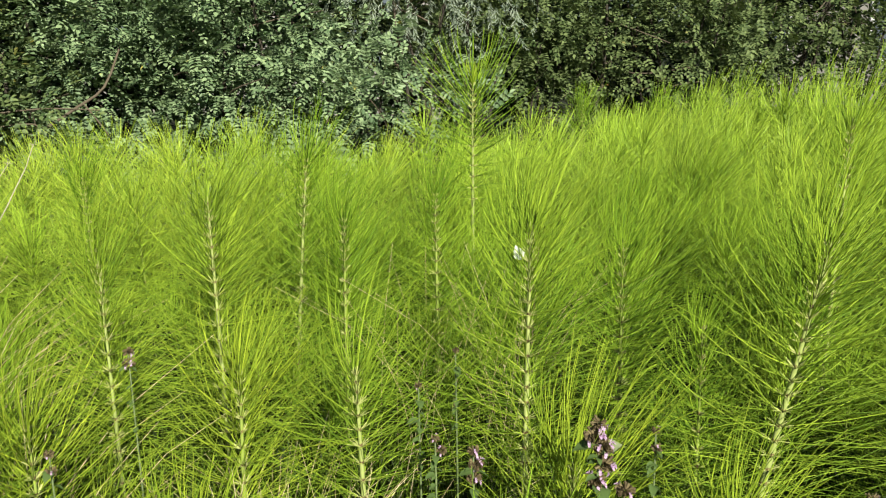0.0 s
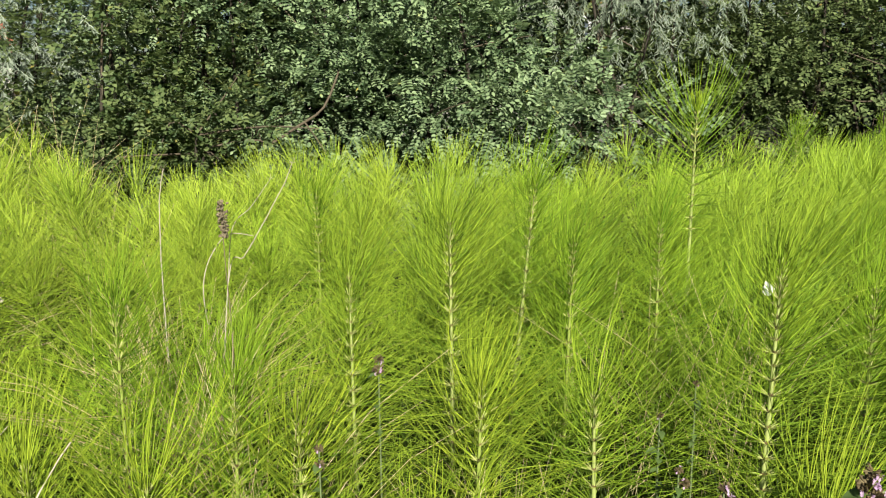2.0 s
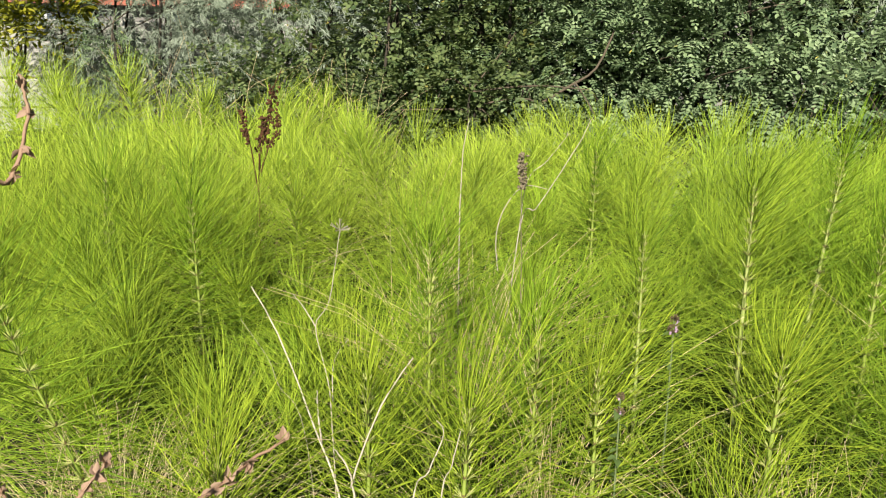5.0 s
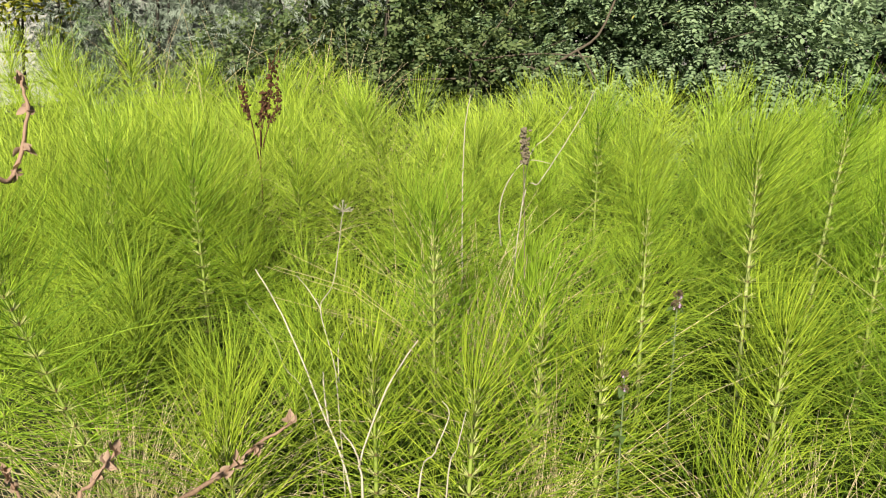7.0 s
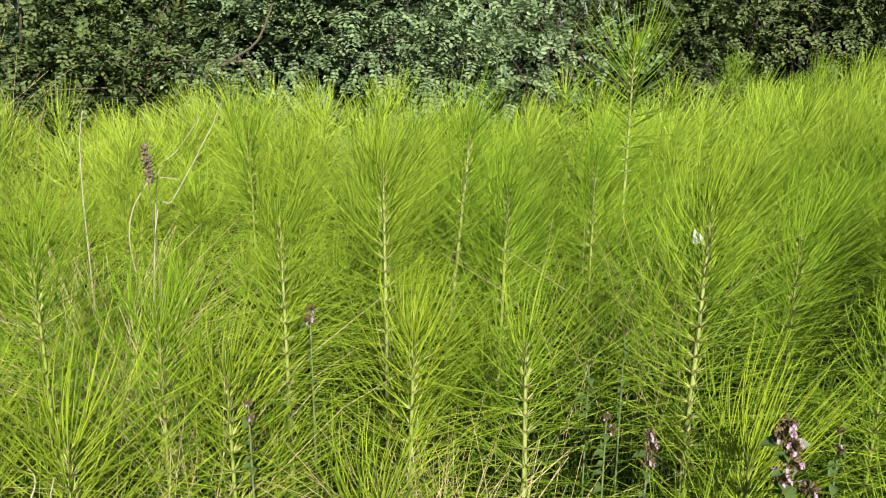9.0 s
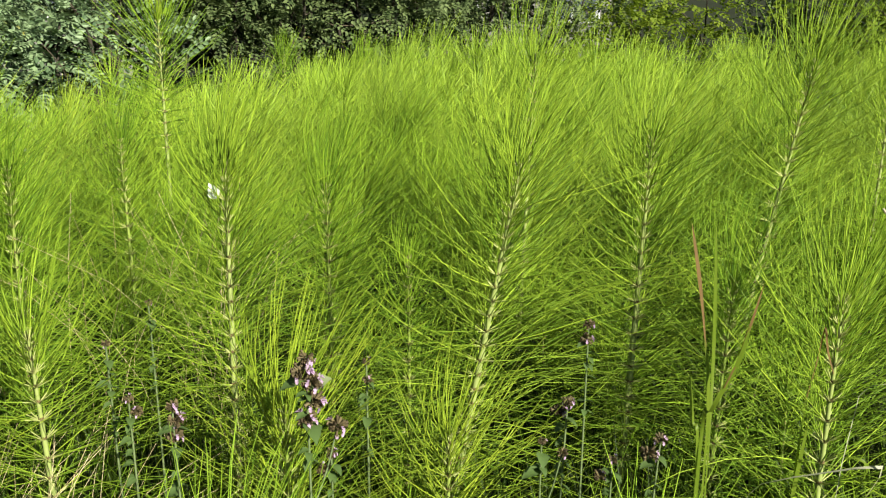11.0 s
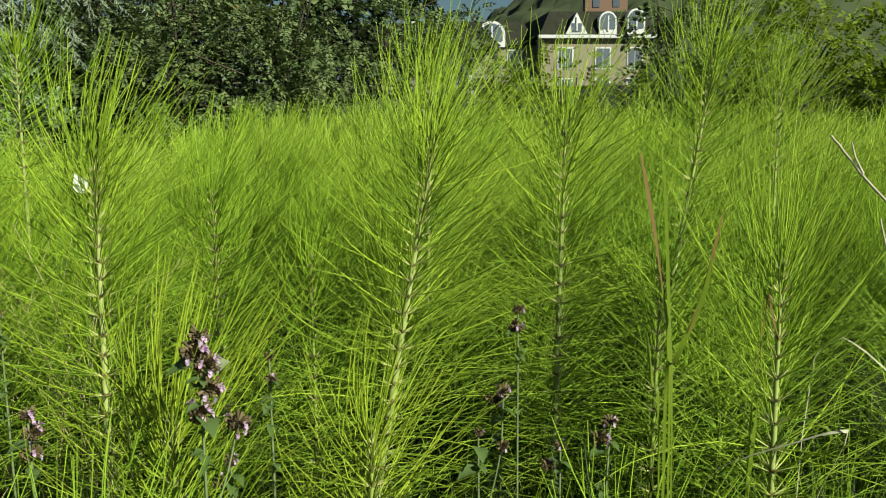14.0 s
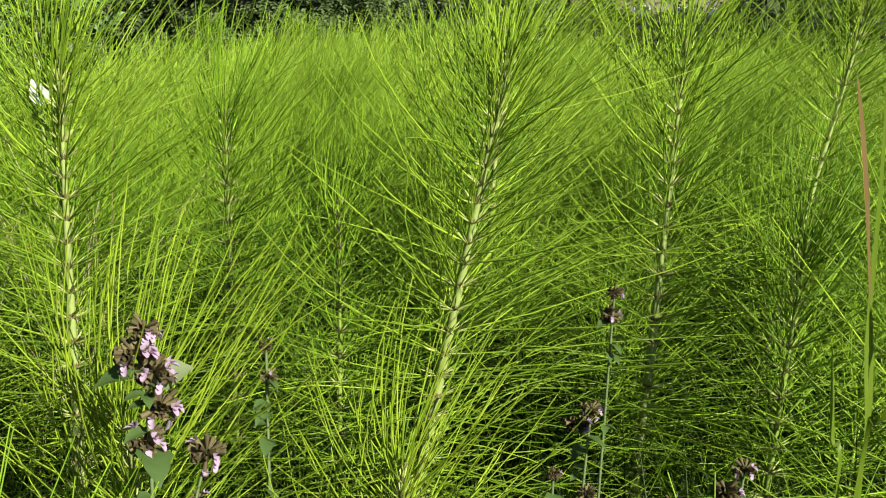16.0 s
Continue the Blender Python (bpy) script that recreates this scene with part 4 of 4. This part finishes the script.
horehound(0.02, 1.55, [(0, 0, 0.60)], [(0.56, 170, 0.04, False), (0.55, 60, 0.03, False)], "slender black horehound past flowering", 14, 1, 0.010)

# the white petal caught on a horsetail
petal = new("white_petal", leaf_mesh((0.150, 1.600, 0.765), (-0.3, -0.2, 0.9), (1.0, 0.1, 0.3), 0.036, 0.022, M_white, 0.05, 0.3))
tagged(petal, "white petal caught in a horsetail's branches", "petal")


# ---- shrubs ----
def pinnate(pairs, length, leaf, width, plain=False):
    """A compound leaf along +y: places and quads."""
    pieces = []
    spots = [(i + 1) / (pairs + 0.6) for i in range(pairs)]
    for u in spots:
        for s in (-1, 1):
            pieces.append(((0, u * length, -0.2 * length * u * u), (s * 0.9, 0.45, -0.12)))
    pieces.append(((0, length * 0.98, -0.2 * length), (0, 1, -0.35)))
    vs, fs = [], []
    for base, way in pieces:
        w = np.array(way) / np.linalg.norm(way)
        side = np.cross(w, (0, 0, 1))
        side /= np.linalg.norm(side)
        up = np.cross(side, w)
        n0 = len(vs)
        if plain:
            for s, t, h in ((0, 0, 0), (0.5, 0.42, 0.10), (0, 1, -0.1), (-0.5, 0.42, 0.10)):
                vs.append(np.array(base) + side * s * width + w * t * leaf + up * h * width)
            fs.append([n0, n0 + 1, n0 + 2, n0 + 3])
            continue
        for s, t, h in ((0, 0, 0), (0.5, 0.35, 0.12), (0.42, 0.7, 0.12), (0, 1, -0.1), (-0.42, 0.7, 0.12), (-0.5, 0.35, 0.12)):
            vs.append(np.array(base) + side * s * width + w * t * leaf + up * h * width)
        fs += [[n0, n0 + 1, n0 + 2, n0 + 3], [n0, n0 + 3, n0 + 4, n0 + 5]]
    return np.array(vs), np.array(fs)


def willow_twig(count, length, leaf, width):
    """A twig along +y with narrow leaves set alternately."""
    vs, fs = [], []
    r = np.random.default_rng(count)
    for i in range(count):
        u = (i + 0.5) / count
        s = 1 if i % 2 else -1
        w = np.array([s * 0.45, 0.75, -0.2]) + r.normal(0, 0.32, 3)
        w /= np.linalg.norm(w)
        side = np.cross(w, (0, 0, 1))
        side /= np.linalg.norm(side)
        n0 = len(vs)
        for a, t, h in ((0, 0, 0), (0.5, 0.45, 0.03), (0, 1, -0.12), (-0.5, 0.45, 0.03)):
            vs.append(np.array([0, u * length, 0]) + side * a * width + w * t * leaf + np.array([0, 0, h]) * leaf)
        fs.append([n0, n0 + 1, n0 + 2, n0 + 3])
    return np.array(vs), np.array(fs)


def spread(template, places, ways, ups, sizes):
    """Copies of a template at places; its +y along ways, its +z near ups."""
    tv, tf = template
    y = ways / (np.linalg.norm(ways, axis=1, keepdims=True) + 1e-9)
    x = np.cross(y, ups)
    x /= np.linalg.norm(x, axis=1, keepdims=True) + 1e-9
    z = np.cross(x, y)
    v = places[:, None] + sizes[:, None, None] * (tv[None, :, :1] * x[:, None] + tv[None, :, 1:2] * y[:, None] + tv[None, :, 2:] * z[:, None])
    f = tf[None] + (np.arange(len(places)) * len(tv))[:, None, None]
    return v.reshape(-1, 3), f.reshape(-1, tf.shape[1])


def shrub(name, x, y, size, height, mat, template, label, category, seed, clumps=60, per=16, inner=500, low=0.1, hang=0.0, clump=0.19, stems=5, lit=(0.2, -0.8, 0.55), lump=0.30):
    """A shrub: forked stems and a crown of leaf sprays in uneven clumps, with a looser filling inside."""
    r = np.random.default_rng(seed)
    root = new(name)
    root.matrix_basis = pose(x, y, float(ground_height(np.array(float(x)), np.array(float(y)))))
    lines, rads = [], []
    for i in range(stems):
        a = r.uniform(0, 6.28)
        foot = np.array([math.cos(a) * 0.12, math.sin(a) * 0.12, -0.03])
        tip = np.array([math.cos(a) * size[0] * 0.6, math.sin(a) * size[1] * 0.6, height * r.uniform(0.7, 0.95)])
        main = smooth_path([foot, foot * 0.6 + tip * 0.35 + r.normal(0, 0.1, 3), tip], 9)
        v, f = tubes(main[None], np.linspace(0.022, 0.006, 9)[None], 6)
        limb = part("trunk", mesh_np("trunk", v, f, [M_bark]), root)
        sub = []
        for _ in range(6):
            s0 = main[r.integers(2, 8)]
            e = s0 + r.normal(0, 1, 3) * (size[0] * 0.35, size[1] * 0.35, 0.3)
            sub.append(smooth_path([s0, (s0 + e) / 2 + r.normal(0, 0.05, 3), e], 6))
        v, f = tubes(np.array(sub), np.linspace(0.008, 0.003, 6)[None] * np.ones((6, 1)), 4)
        part("twig_spray", mesh_np("twig_spray", v, f, [M_twig]), limb)["kind"] = "stuff"
    c = r.normal(0, 1, (clumps, 3))
    c /= np.linalg.norm(c, axis=1, keepdims=True)
    c[:, 1] = np.where(r.random(clumps) < 0.75, -np.abs(c[:, 1]), c[:, 1])
    rim = r.uniform(0.95 - lump, 1.0 + lump * 0.6, clumps)[:, None]
    half = (height - low) / 2
    out = c.copy()
    c = c * rim * (size[0], size[1], half) + (0, 0, low + half)
    pw = np.repeat(out, per, 0) * 0.6 + np.array(lit) * 0.35 + r.normal(0, 0.55, (clumps * per, 3)) - (0, 0, hang)
    pc = np.repeat(c, per, 0) + r.normal(0, clump, (clumps * per, 3)) * (1, 0.7, 0.75)
    inner = int(inner * 0.4)
    inside = r.normal(0, 0.45, (inner, 3)) * (size[0], size[1] * 0.5, half) + (0, size[1] * 0.8, low + half)
    iw = r.normal(0, 1, (inner, 3)) - (0, 0, hang)
    p = np.concatenate([pc, inside])
    w = np.concatenate([pw, iw])
    keep = p[:, 2] > 0.03
    p, w = p[keep], w[keep]
    ups = np.array([0, 0, 1.0]) + r.normal(0, 0.35, p.shape) + np.array(lit) * 0.4
    v, f = spread(template, p, w, ups, r.uniform(0.7, 1.25, len(p)) * np.where(np.arange(len(keep))[keep] < len(pc), 1.0, 1.7))
    part("crown", mesh_np("crown", v, f, [mat], smooth=False), root)["kind"] = "stuff"
    return tagged(root, label, category)


ROSE, SMALL = pinnate(4, 0.135, 0.040, 0.023), pinnate(2, 0.080, 0.036, 0.025)
WILLOW, FINE = willow_twig(19, 0.22, 0.046, 0.0085), pinnate(3, 0.115, 0.042, 0.029, True)
ROSY = "dark green hedge shrub with toothed compound leaves"
shrub("hedge_shrub", -2.75, 5.75, (0.95, 0.75), 2.9, M_rose, ROSE, ROSY, "shrub", 1, 54, 30, 650, lump=0.55, clump=0.155)
shrub("hedge_shrub", -1.75, 5.95, (0.90, 0.75), 3.0, M_rose, ROSE, ROSY, "shrub", 2, 54, 30, 650, lump=0.55, clump=0.155)
shrub("hedge_shrub", -1.30, 6.00, (0.58, 0.60), 2.3, M_rose, ROSE, ROSY, "shrub", 3, 43, 30, 550, lump=0.55, clump=0.155)
shrub("hedge_shrub", -0.45, 5.75, (0.65, 0.40), 1.12, M_rose, ROSE, "low spreading hedge shrub with toothed compound leaves", "shrub", 4, 27, 15, 60, low=0.55, lump=0.55, clump=0.155)
BRAMBLY = "tangled bramble with yellowing leaves"
shrub("bramble", -3.55, 5.35, (0.85, 0.65), 1.9, M_bramble, SMALL, BRAMBLY, "bramble", 5, 67, 26, 650)
shrub("bramble", -2.95, 5.20, (0.75, 0.50), 1.15, M_bramble, SMALL, BRAMBLY, "bramble", 6, 52, 26, 500, low=0.0)
shrub("bramble", -4.25, 4.75, (0.45, 0.35), 0.75, M_bramble, SMALL, BRAMBLY, "bramble", 7, 52, 26, 600)
shrub("hedge_shrub", -3.7, 6.4, (1.1, 0.8), 3.1, M_thorn, FINE, "tall hedge shrub with small leaves", "shrub", 8, 100, 22, 650)
SILVERY = "silver-leaved willow with drooping twigs"
shrub("silver_willow", -5.75, 5.15, (1.15, 0.8), 2.3, M_silver, WILLOW, SILVERY, "willow", 9, 85, 14, 500, hang=0.35)
shrub("silver_willow", -4.45, 5.35, (0.95, 0.7), 2.5, M_silver, WILLOW, SILVERY, "willow", 10, 85, 14, 500, hang=0.35)
shrub("silver_willow", -6.7, 5.7, (0.9, 0.8), 2.2, M_silver, WILLOW, SILVERY, "willow", 12, 60, 14, 300, hang=0.35)
shrub("silver_willow", -5.10, 4.07, (0.12, 0.12), 1.02, M_rose, WILLOW, "young dark willow at the meadow's edge", "willow", 13, 16, 8, 20, hang=0.3, stems=2, clump=0.1)
shrub("silver_willow", -0.10, 6.75, (0.85, 0.5), 3.0, M_silver, WILLOW, SILVERY, "willow", 11, 60, 14, 120, low=1.38, hang=1.3)
WIDE = pinnate(2, 0.16, 0.085, 0.062, True)
THORNY = "hedge thorn with small brownish green leaves"
shrub("hedge_thorn", -0.2, 8.0, (1.3, 0.8), 1.9, M_thorn, FINE, THORNY, "shrub", 14, 26, 28, 190, low=0.85, lump=0.6, clump=0.17)
shrub("hedge_thorn", 0.45, 7.3, (0.8, 0.6), 1.7, M_thorn, FINE, THORNY, "shrub", 34, 30, 28, 190, low=0.85, lump=0.6, clump=0.17)
shrub("hedge_thorn", 1.6, 8.6, (1.2, 0.6), 2.6, M_thorn, FINE, THORNY, "shrub", 35, 26, 28, 190, low=0.85, lump=0.6, clump=0.17)
shrub("hedge_thorn", 1.05, 7.55, (0.95, 0.8), 2.9, M_thorn, FINE, THORNY, "shrub", 15, 35, 28, 190, low=0.85, lump=0.6, clump=0.17)
shrub("hedge_thorn", 2.15, 7.75, (0.95, 0.8), 2.7, M_thorn, FINE, THORNY, "shrub", 16, 35, 28, 190, low=0.85, lump=0.6, clump=0.17)
shrub("hedge_thorn", 3.1, 8.0, (0.85, 0.8), 2.1, M_thorn, FINE, THORNY, "shrub", 17, 32, 28, 190, low=0.85, lump=0.6, clump=0.17)
shrub("hedge_thorn", 3.95, 7.8, (0.75, 0.7), 1.75, M_thorn, FINE, THORNY, "shrub", 18, 22, 28, 190, low=0.85, lump=0.6, clump=0.17)
# trees added as a backdrop; their dark leaf colour paints the hedge's inner shade
BACKDROP = "added tree behind the thorns, leaves coloured dark for the hedge's shade"
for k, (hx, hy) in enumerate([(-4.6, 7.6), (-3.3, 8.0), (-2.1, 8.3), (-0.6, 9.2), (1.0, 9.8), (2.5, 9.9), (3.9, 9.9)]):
    shrub("hedge_tree", hx, hy, (1.25, 0.8), 3.4, M_shadeleaf, WIDE, BACKDROP, "tree", 60 + k, 60, 14, 900, low=0.2)
shrub("bright_shrub", 4.6, 7.0, (0.8, 0.7), 1.32, M_light, FINE, "low bright green shrub", "shrub", 19, 60, 16, 600)
shrub("hedge_thorn", 6.35, 6.75, (0.55, 0.6), 2.25, M_thorn, FINE, "dark hedge thorn with small leaves", "shrub", 20, 60, 18, 600)
shrub("bright_shrub", 6.3, 5.6, (0.95, 0.7), 1.75, M_light, FINE, "bright green shrub beside the meadow", "shrub", 21, 70, 18, 600)
shrub("bright_shrub", 7.3, 4.7, (0.9, 0.8), 1.75, M_light, FINE, "bright green shrub beside the meadow", "shrub", 22, 70, 18, 600)
shrub("bright_shrub", 8.2, 3.6, (0.9, 0.8), 1.8, M_light, FINE, "bright green shrub beside the meadow", "shrub", 23, 60, 16, 600)
shrub("yellow_tree", -6.40, 4.30, (0.50, 0.45), 1.75, M_yellow, pinnate(5, 0.26, 0.075, 0.026), "young tree with yellow-green feathery leaves", "tree", 24, 34, 10, 60, low=1.05, stems=2)

# a bare forked branch leaning out of the hedge
fork = new("hedge_branch")
for nm, pts, rad in (("branch", [(-2.30, 5.02, 0.80), (-2.13, 5.06, 0.91), (-1.98, 5.10, 1.02), (-1.94, 5.30, 1.25)], 0.011),
                     ("twig", [(-2.10, 5.06, 0.93), (-2.02, 5.03, 0.84), (-1.95, 5.02, 0.74)], 0.006)):
    v, f = tubes(smooth_path(pts, 10)[None], np.linspace(rad, rad * 0.6, 10)[None], 6)
    part(nm, mesh_np(nm, v, f, [M_twig]), fork)
tagged(fork, "bare grey forked branch leaning out of the hedge", "branch")


# ---- far buildings ----
fence = new("concrete_fence")
fence.matrix_basis = pose(-7.9, 5.3, 0.2, 0, 0, 52)
for k in range(3):
    for row in range(4):
        part("panel", box_mesh("panel", -2.7 + k * 1.9, -0.88 + k * 1.9, -0.03, 0.03, 0.02 + row * 0.285, 0.29 + row * 0.285, M_concrete, 0.012), fence)
    part("post", box_mesh("post", -2.8 + k * 1.9, -2.7 + k * 1.9, -0.06, 0.06, 0, 1.22, M_concrete, 0.012), fence)
tagged(fence, "weathered grey fence of horizontal concrete panels", "fence")


def plain_house(x, y, turn, w, d, wall_h, roof_h, wall, roof, label, windows):
    root = new("house")
    root.matrix_basis = pose(x, y, float(ground_height(np.array(float(x)), np.array(float(y)))) - 0.1, 0, 0, turn)
    part("wall", box_mesh("wall", -w / 2, w / 2, 0, d, 0, wall_h, wall), root)
    bm = bmesh.new()
    a = [bm.verts.new(c) for c in ((-w / 2 - 0.3, -0.4, wall_h), (w / 2 + 0.3, -0.4, wall_h), (w / 2 + 0.3, d + 0.4, wall_h), (-w / 2 - 0.3, d + 0.4, wall_h),
                                   (-w / 2 - 0.3, d / 2, wall_h + roof_h), (w / 2 + 0.3, d / 2, wall_h + roof_h))]
    for q in ((0, 1, 5, 4), (2, 3, 4, 5), (1, 2, 5), (3, 0, 4), (3, 2, 1, 0)):
        bm.faces.new([a[i] for i in q])
    part("roof", bm_mesh("roof", bm, roof), root)
    for wx, wz in windows:
        win = part("window", box_mesh("window", wx - 0.55, wx + 0.55, -0.05, 0.06, wz, wz + 1.3, M_trim, 0.02), root)
        part("pane", box_mesh("pane", wx - 0.45, wx - 0.03, -0.07, 0.0, wz + 0.1, wz + 1.2, M_glass), win)
        part("pane", box_mesh("pane", wx + 0.03, wx + 0.45, -0.07, 0.0, wz + 0.1, wz + 1.2, M_glass), win)
    return tagged(root, label, "house")


plain_house(-20, 15.5, 52, 12, 7, 1.75, 2.2, M_whitewall, M_redroof, "white house with a red tiled roof beyond the fence", [(-3, 0.9), (0, 0.9), (3, 0.9)])
plain_house(-3.2, 15.0, 8, 7, 6, 2.9, 1.6, M_whitewall, M_redroof, "white rendered house half hidden by the hedge", [(-2, 1.0), (2, 1.0)])
plain_house(7.4, 16.5, -22, 4, 6, 2.3, 0.8, M_whitewall, M_roof, "white rendered building half hidden by the hedge", [(-1.2, 0.9), (1.2, 0.9)])


def arch_bm(bm, x0, x1, y0, y1, z0, spring, segs=10):
    """A solid with a round-headed front."""
    rad, mid = (x1 - x0) / 2, (x0 + x1) / 2
    outline = [(x0, z0), (x1, z0)] + [(mid + rad * math.cos(math.pi * i / segs), spring + rad * math.sin(math.pi * i / segs)) for i in range(segs + 1)]
    front, back = [bm.verts.new((x, y0, z)) for x, z in outline], [bm.verts.new((x, y1, z)) for x, z in outline]
    bm.faces.new(front)
    bm.faces.new(back[::-1])
    for i in range(len(outline)):
        j = (i + 1) % len(outline)
        bm.faces.new((front[j], front[i], back[i], back[j]))


def dormer(root, x, z, w, h, y, arched, name="dormer"):
    bm = bmesh.new()
    if arched:
        arch_bm(bm, x - w / 2, x + w / 2, y, y + 2.2, z, z + h - w / 2)
    else:
        outline = [(x - w / 2, z), (x + w / 2, z), (x, z + h)]
        fr, bk = [bm.verts.new((a, y, b)) for a, b in outline], [bm.verts.new((a, y + 2.2, b)) for a, b in outline]
        bm.faces.new(fr)
        bm.faces.new(bk[::-1])
        for i in range(3):
            bm.faces.new((fr[(i + 1) % 3], fr[i], bk[i], bk[(i + 1) % 3]))
    ob = part(name, bm_mesh(name, bm, M_trim), root, "white round-headed dormer" if arched else "white pointed dormer")
    bm = bmesh.new()
    if arched:
        arch_bm(bm, x - w * 0.40, x + w * 0.40, y - 0.06, y + 0.05, z + h * 0.22, z + h - w / 2)
    else:
        box_bm(bm, x - w * 0.22, x + w * 0.22, y - 0.06, y + 0.05, z + h * 0.10, z + h * 0.50)
    part("pane", bm_mesh("pane", bm, M_glass), ob)
    part("glazing_bar", box_mesh("glazing_bar", x - 0.05, x + 0.05, y - 0.10, y - 0.02, z + h * 0.12, z + h * 0.8, M_trim), ob)


villa = new("mansard_house")
villa.matrix_basis = pose(33.6, 55.8, 1.2, 0, 0, -23)
part("wall", box_mesh("wall", -6.5, 3.4, 0.0, 9, 0, 4.9, M_plaster), villa)
part("wall", box_mesh("wall", 3.4, 11.5, -2.0, 9, 0, 5.3, M_plaster), villa)


def mansard(x0, x1, y0, y1, z0, z1, inset):
    bm = bmesh.new()
    a = [bm.verts.new(c) for c in ((x0, y0, z0), (x1, y0, z0), (x1, y1, z0), (x0, y1, z0), (x0 + inset, y0 + inset, z1), (x1 - inset, y0 + inset, z1), (x1 - inset, y1 - inset, z1), (x0 + inset, y1 - inset, z1))]
    for q in ((0, 1, 5, 4), (1, 2, 6, 5), (2, 3, 7, 6), (3, 0, 4, 7), (4, 5, 6, 7), (3, 2, 1, 0)):
        bm.faces.new([a[i] for i in q])
    return bm_mesh("roof", bm, M_roof)


part("roof", mansard(-6.9, 3.4, -0.4, 9.4, 4.9, 6.7, 0.9), villa)
part("roof", mansard(3.2, 12.0, -2.4, 9.4, 5.45, 7.2, 0.9), villa)
part("cornice", box_mesh("cornice", 3.1, 12.1, -2.5, -2.2, 5.2, 5.45, M_trim, 0.03), villa)
dormer(villa, 0.0, 4.75, 2.0, 1.9, -0.55, True)
dormer(villa, -5.9, 4.75, 1.9, 1.9, -0.55, True)
dormer(villa, 5.9, 5.5, 1.6, 1.5, -2.5, False)
dormer(villa, 8.2, 5.5, 1.3, 1.6, -2.5, True)
dormer(villa, 10.3, 5.5, 1.3, 1.8, -2.5, True)
for wx, wy in ((5.2, -2.0), (8.0, -2.0), (10.4, -2.0), (-3.0, 0.0), (1.8, 0.0)):
    for wz in (0.8, 3.0):
        win = part("window", box_mesh("window", wx - 0.6, wx + 0.6, wy - 0.06, wy + 0.05, wz, wz + 1.6, M_trim, 0.02), villa)
        part("pane", box_mesh("pane", wx - 0.48, wx - 0.04, wy - 0.10, wy - 0.03, wz + 0.1, wz + 1.5, M_glass), win)
        part("pane", box_mesh("pane", wx + 0.04, wx + 0.48, wy - 0.10, wy - 0.03, wz + 0.1, wz + 1.5, M_glass), win)
tagged(villa, "cream house with a dark mansard roof and white dormers", "house")
tower = new("brick_building")
tower.matrix_basis = pose(50.5, 63.5, 2.0, 0, 0, -35)
part("wall", box_mesh("wall", -1.9, 1.9, 0, 6, 0, 12.5, M_brickwall), tower)
for k in (-0.9, 0.9):
    part("window", box_mesh("window", k - 0.3, k + 0.3, -0.06, 0.05, 8.6, 10.2, M_glass), tower)
part("roof", box_mesh("roof", -2.2, 2.2, -0.3, 6.3, 12.5, 12.8, M_roof), tower)
tagged(tower, "tall brown brick building behind the mansard house", "building")

# wooded hill behind the houses
u, w = np.meshgrid(np.linspace(-1, 1, 150), np.linspace(0, 1, 50))
hx, hy = u * 190, w * 120
hz = np.sin(w * np.pi / 2) * (8 + 75 * np.clip((u + 0.42) / 0.9, 0, 1) ** 2 * (3 - 2 * np.clip((u + 0.42) / 0.9, 0, 1)))
hz = hz + np.array([noise.noise(Vector((a * 0.16, b * 0.16, 2.0))) * 4.0 + noise.noise(Vector((a * 0.5, b * 0.5, 5.0))) * 1.6 for a, b in zip(hx.ravel(), hy.ravel())]).reshape(hx.shape) * (w > 0)
gi = (np.arange(49)[:, None] * 150 + np.arange(149)[None]).ravel()
hill = new("hill", mesh_np("hill", np.stack([hx, hy, hz], -1).reshape(-1, 3), np.stack([gi, gi + 1, gi + 151, gi + 150], -1), [M_hill]))
hill.matrix_basis = pose(122, 195, 0, 0, 0, -32)
tagged(hill, "distant hill covered in dark woods", "hill", kind="structure")
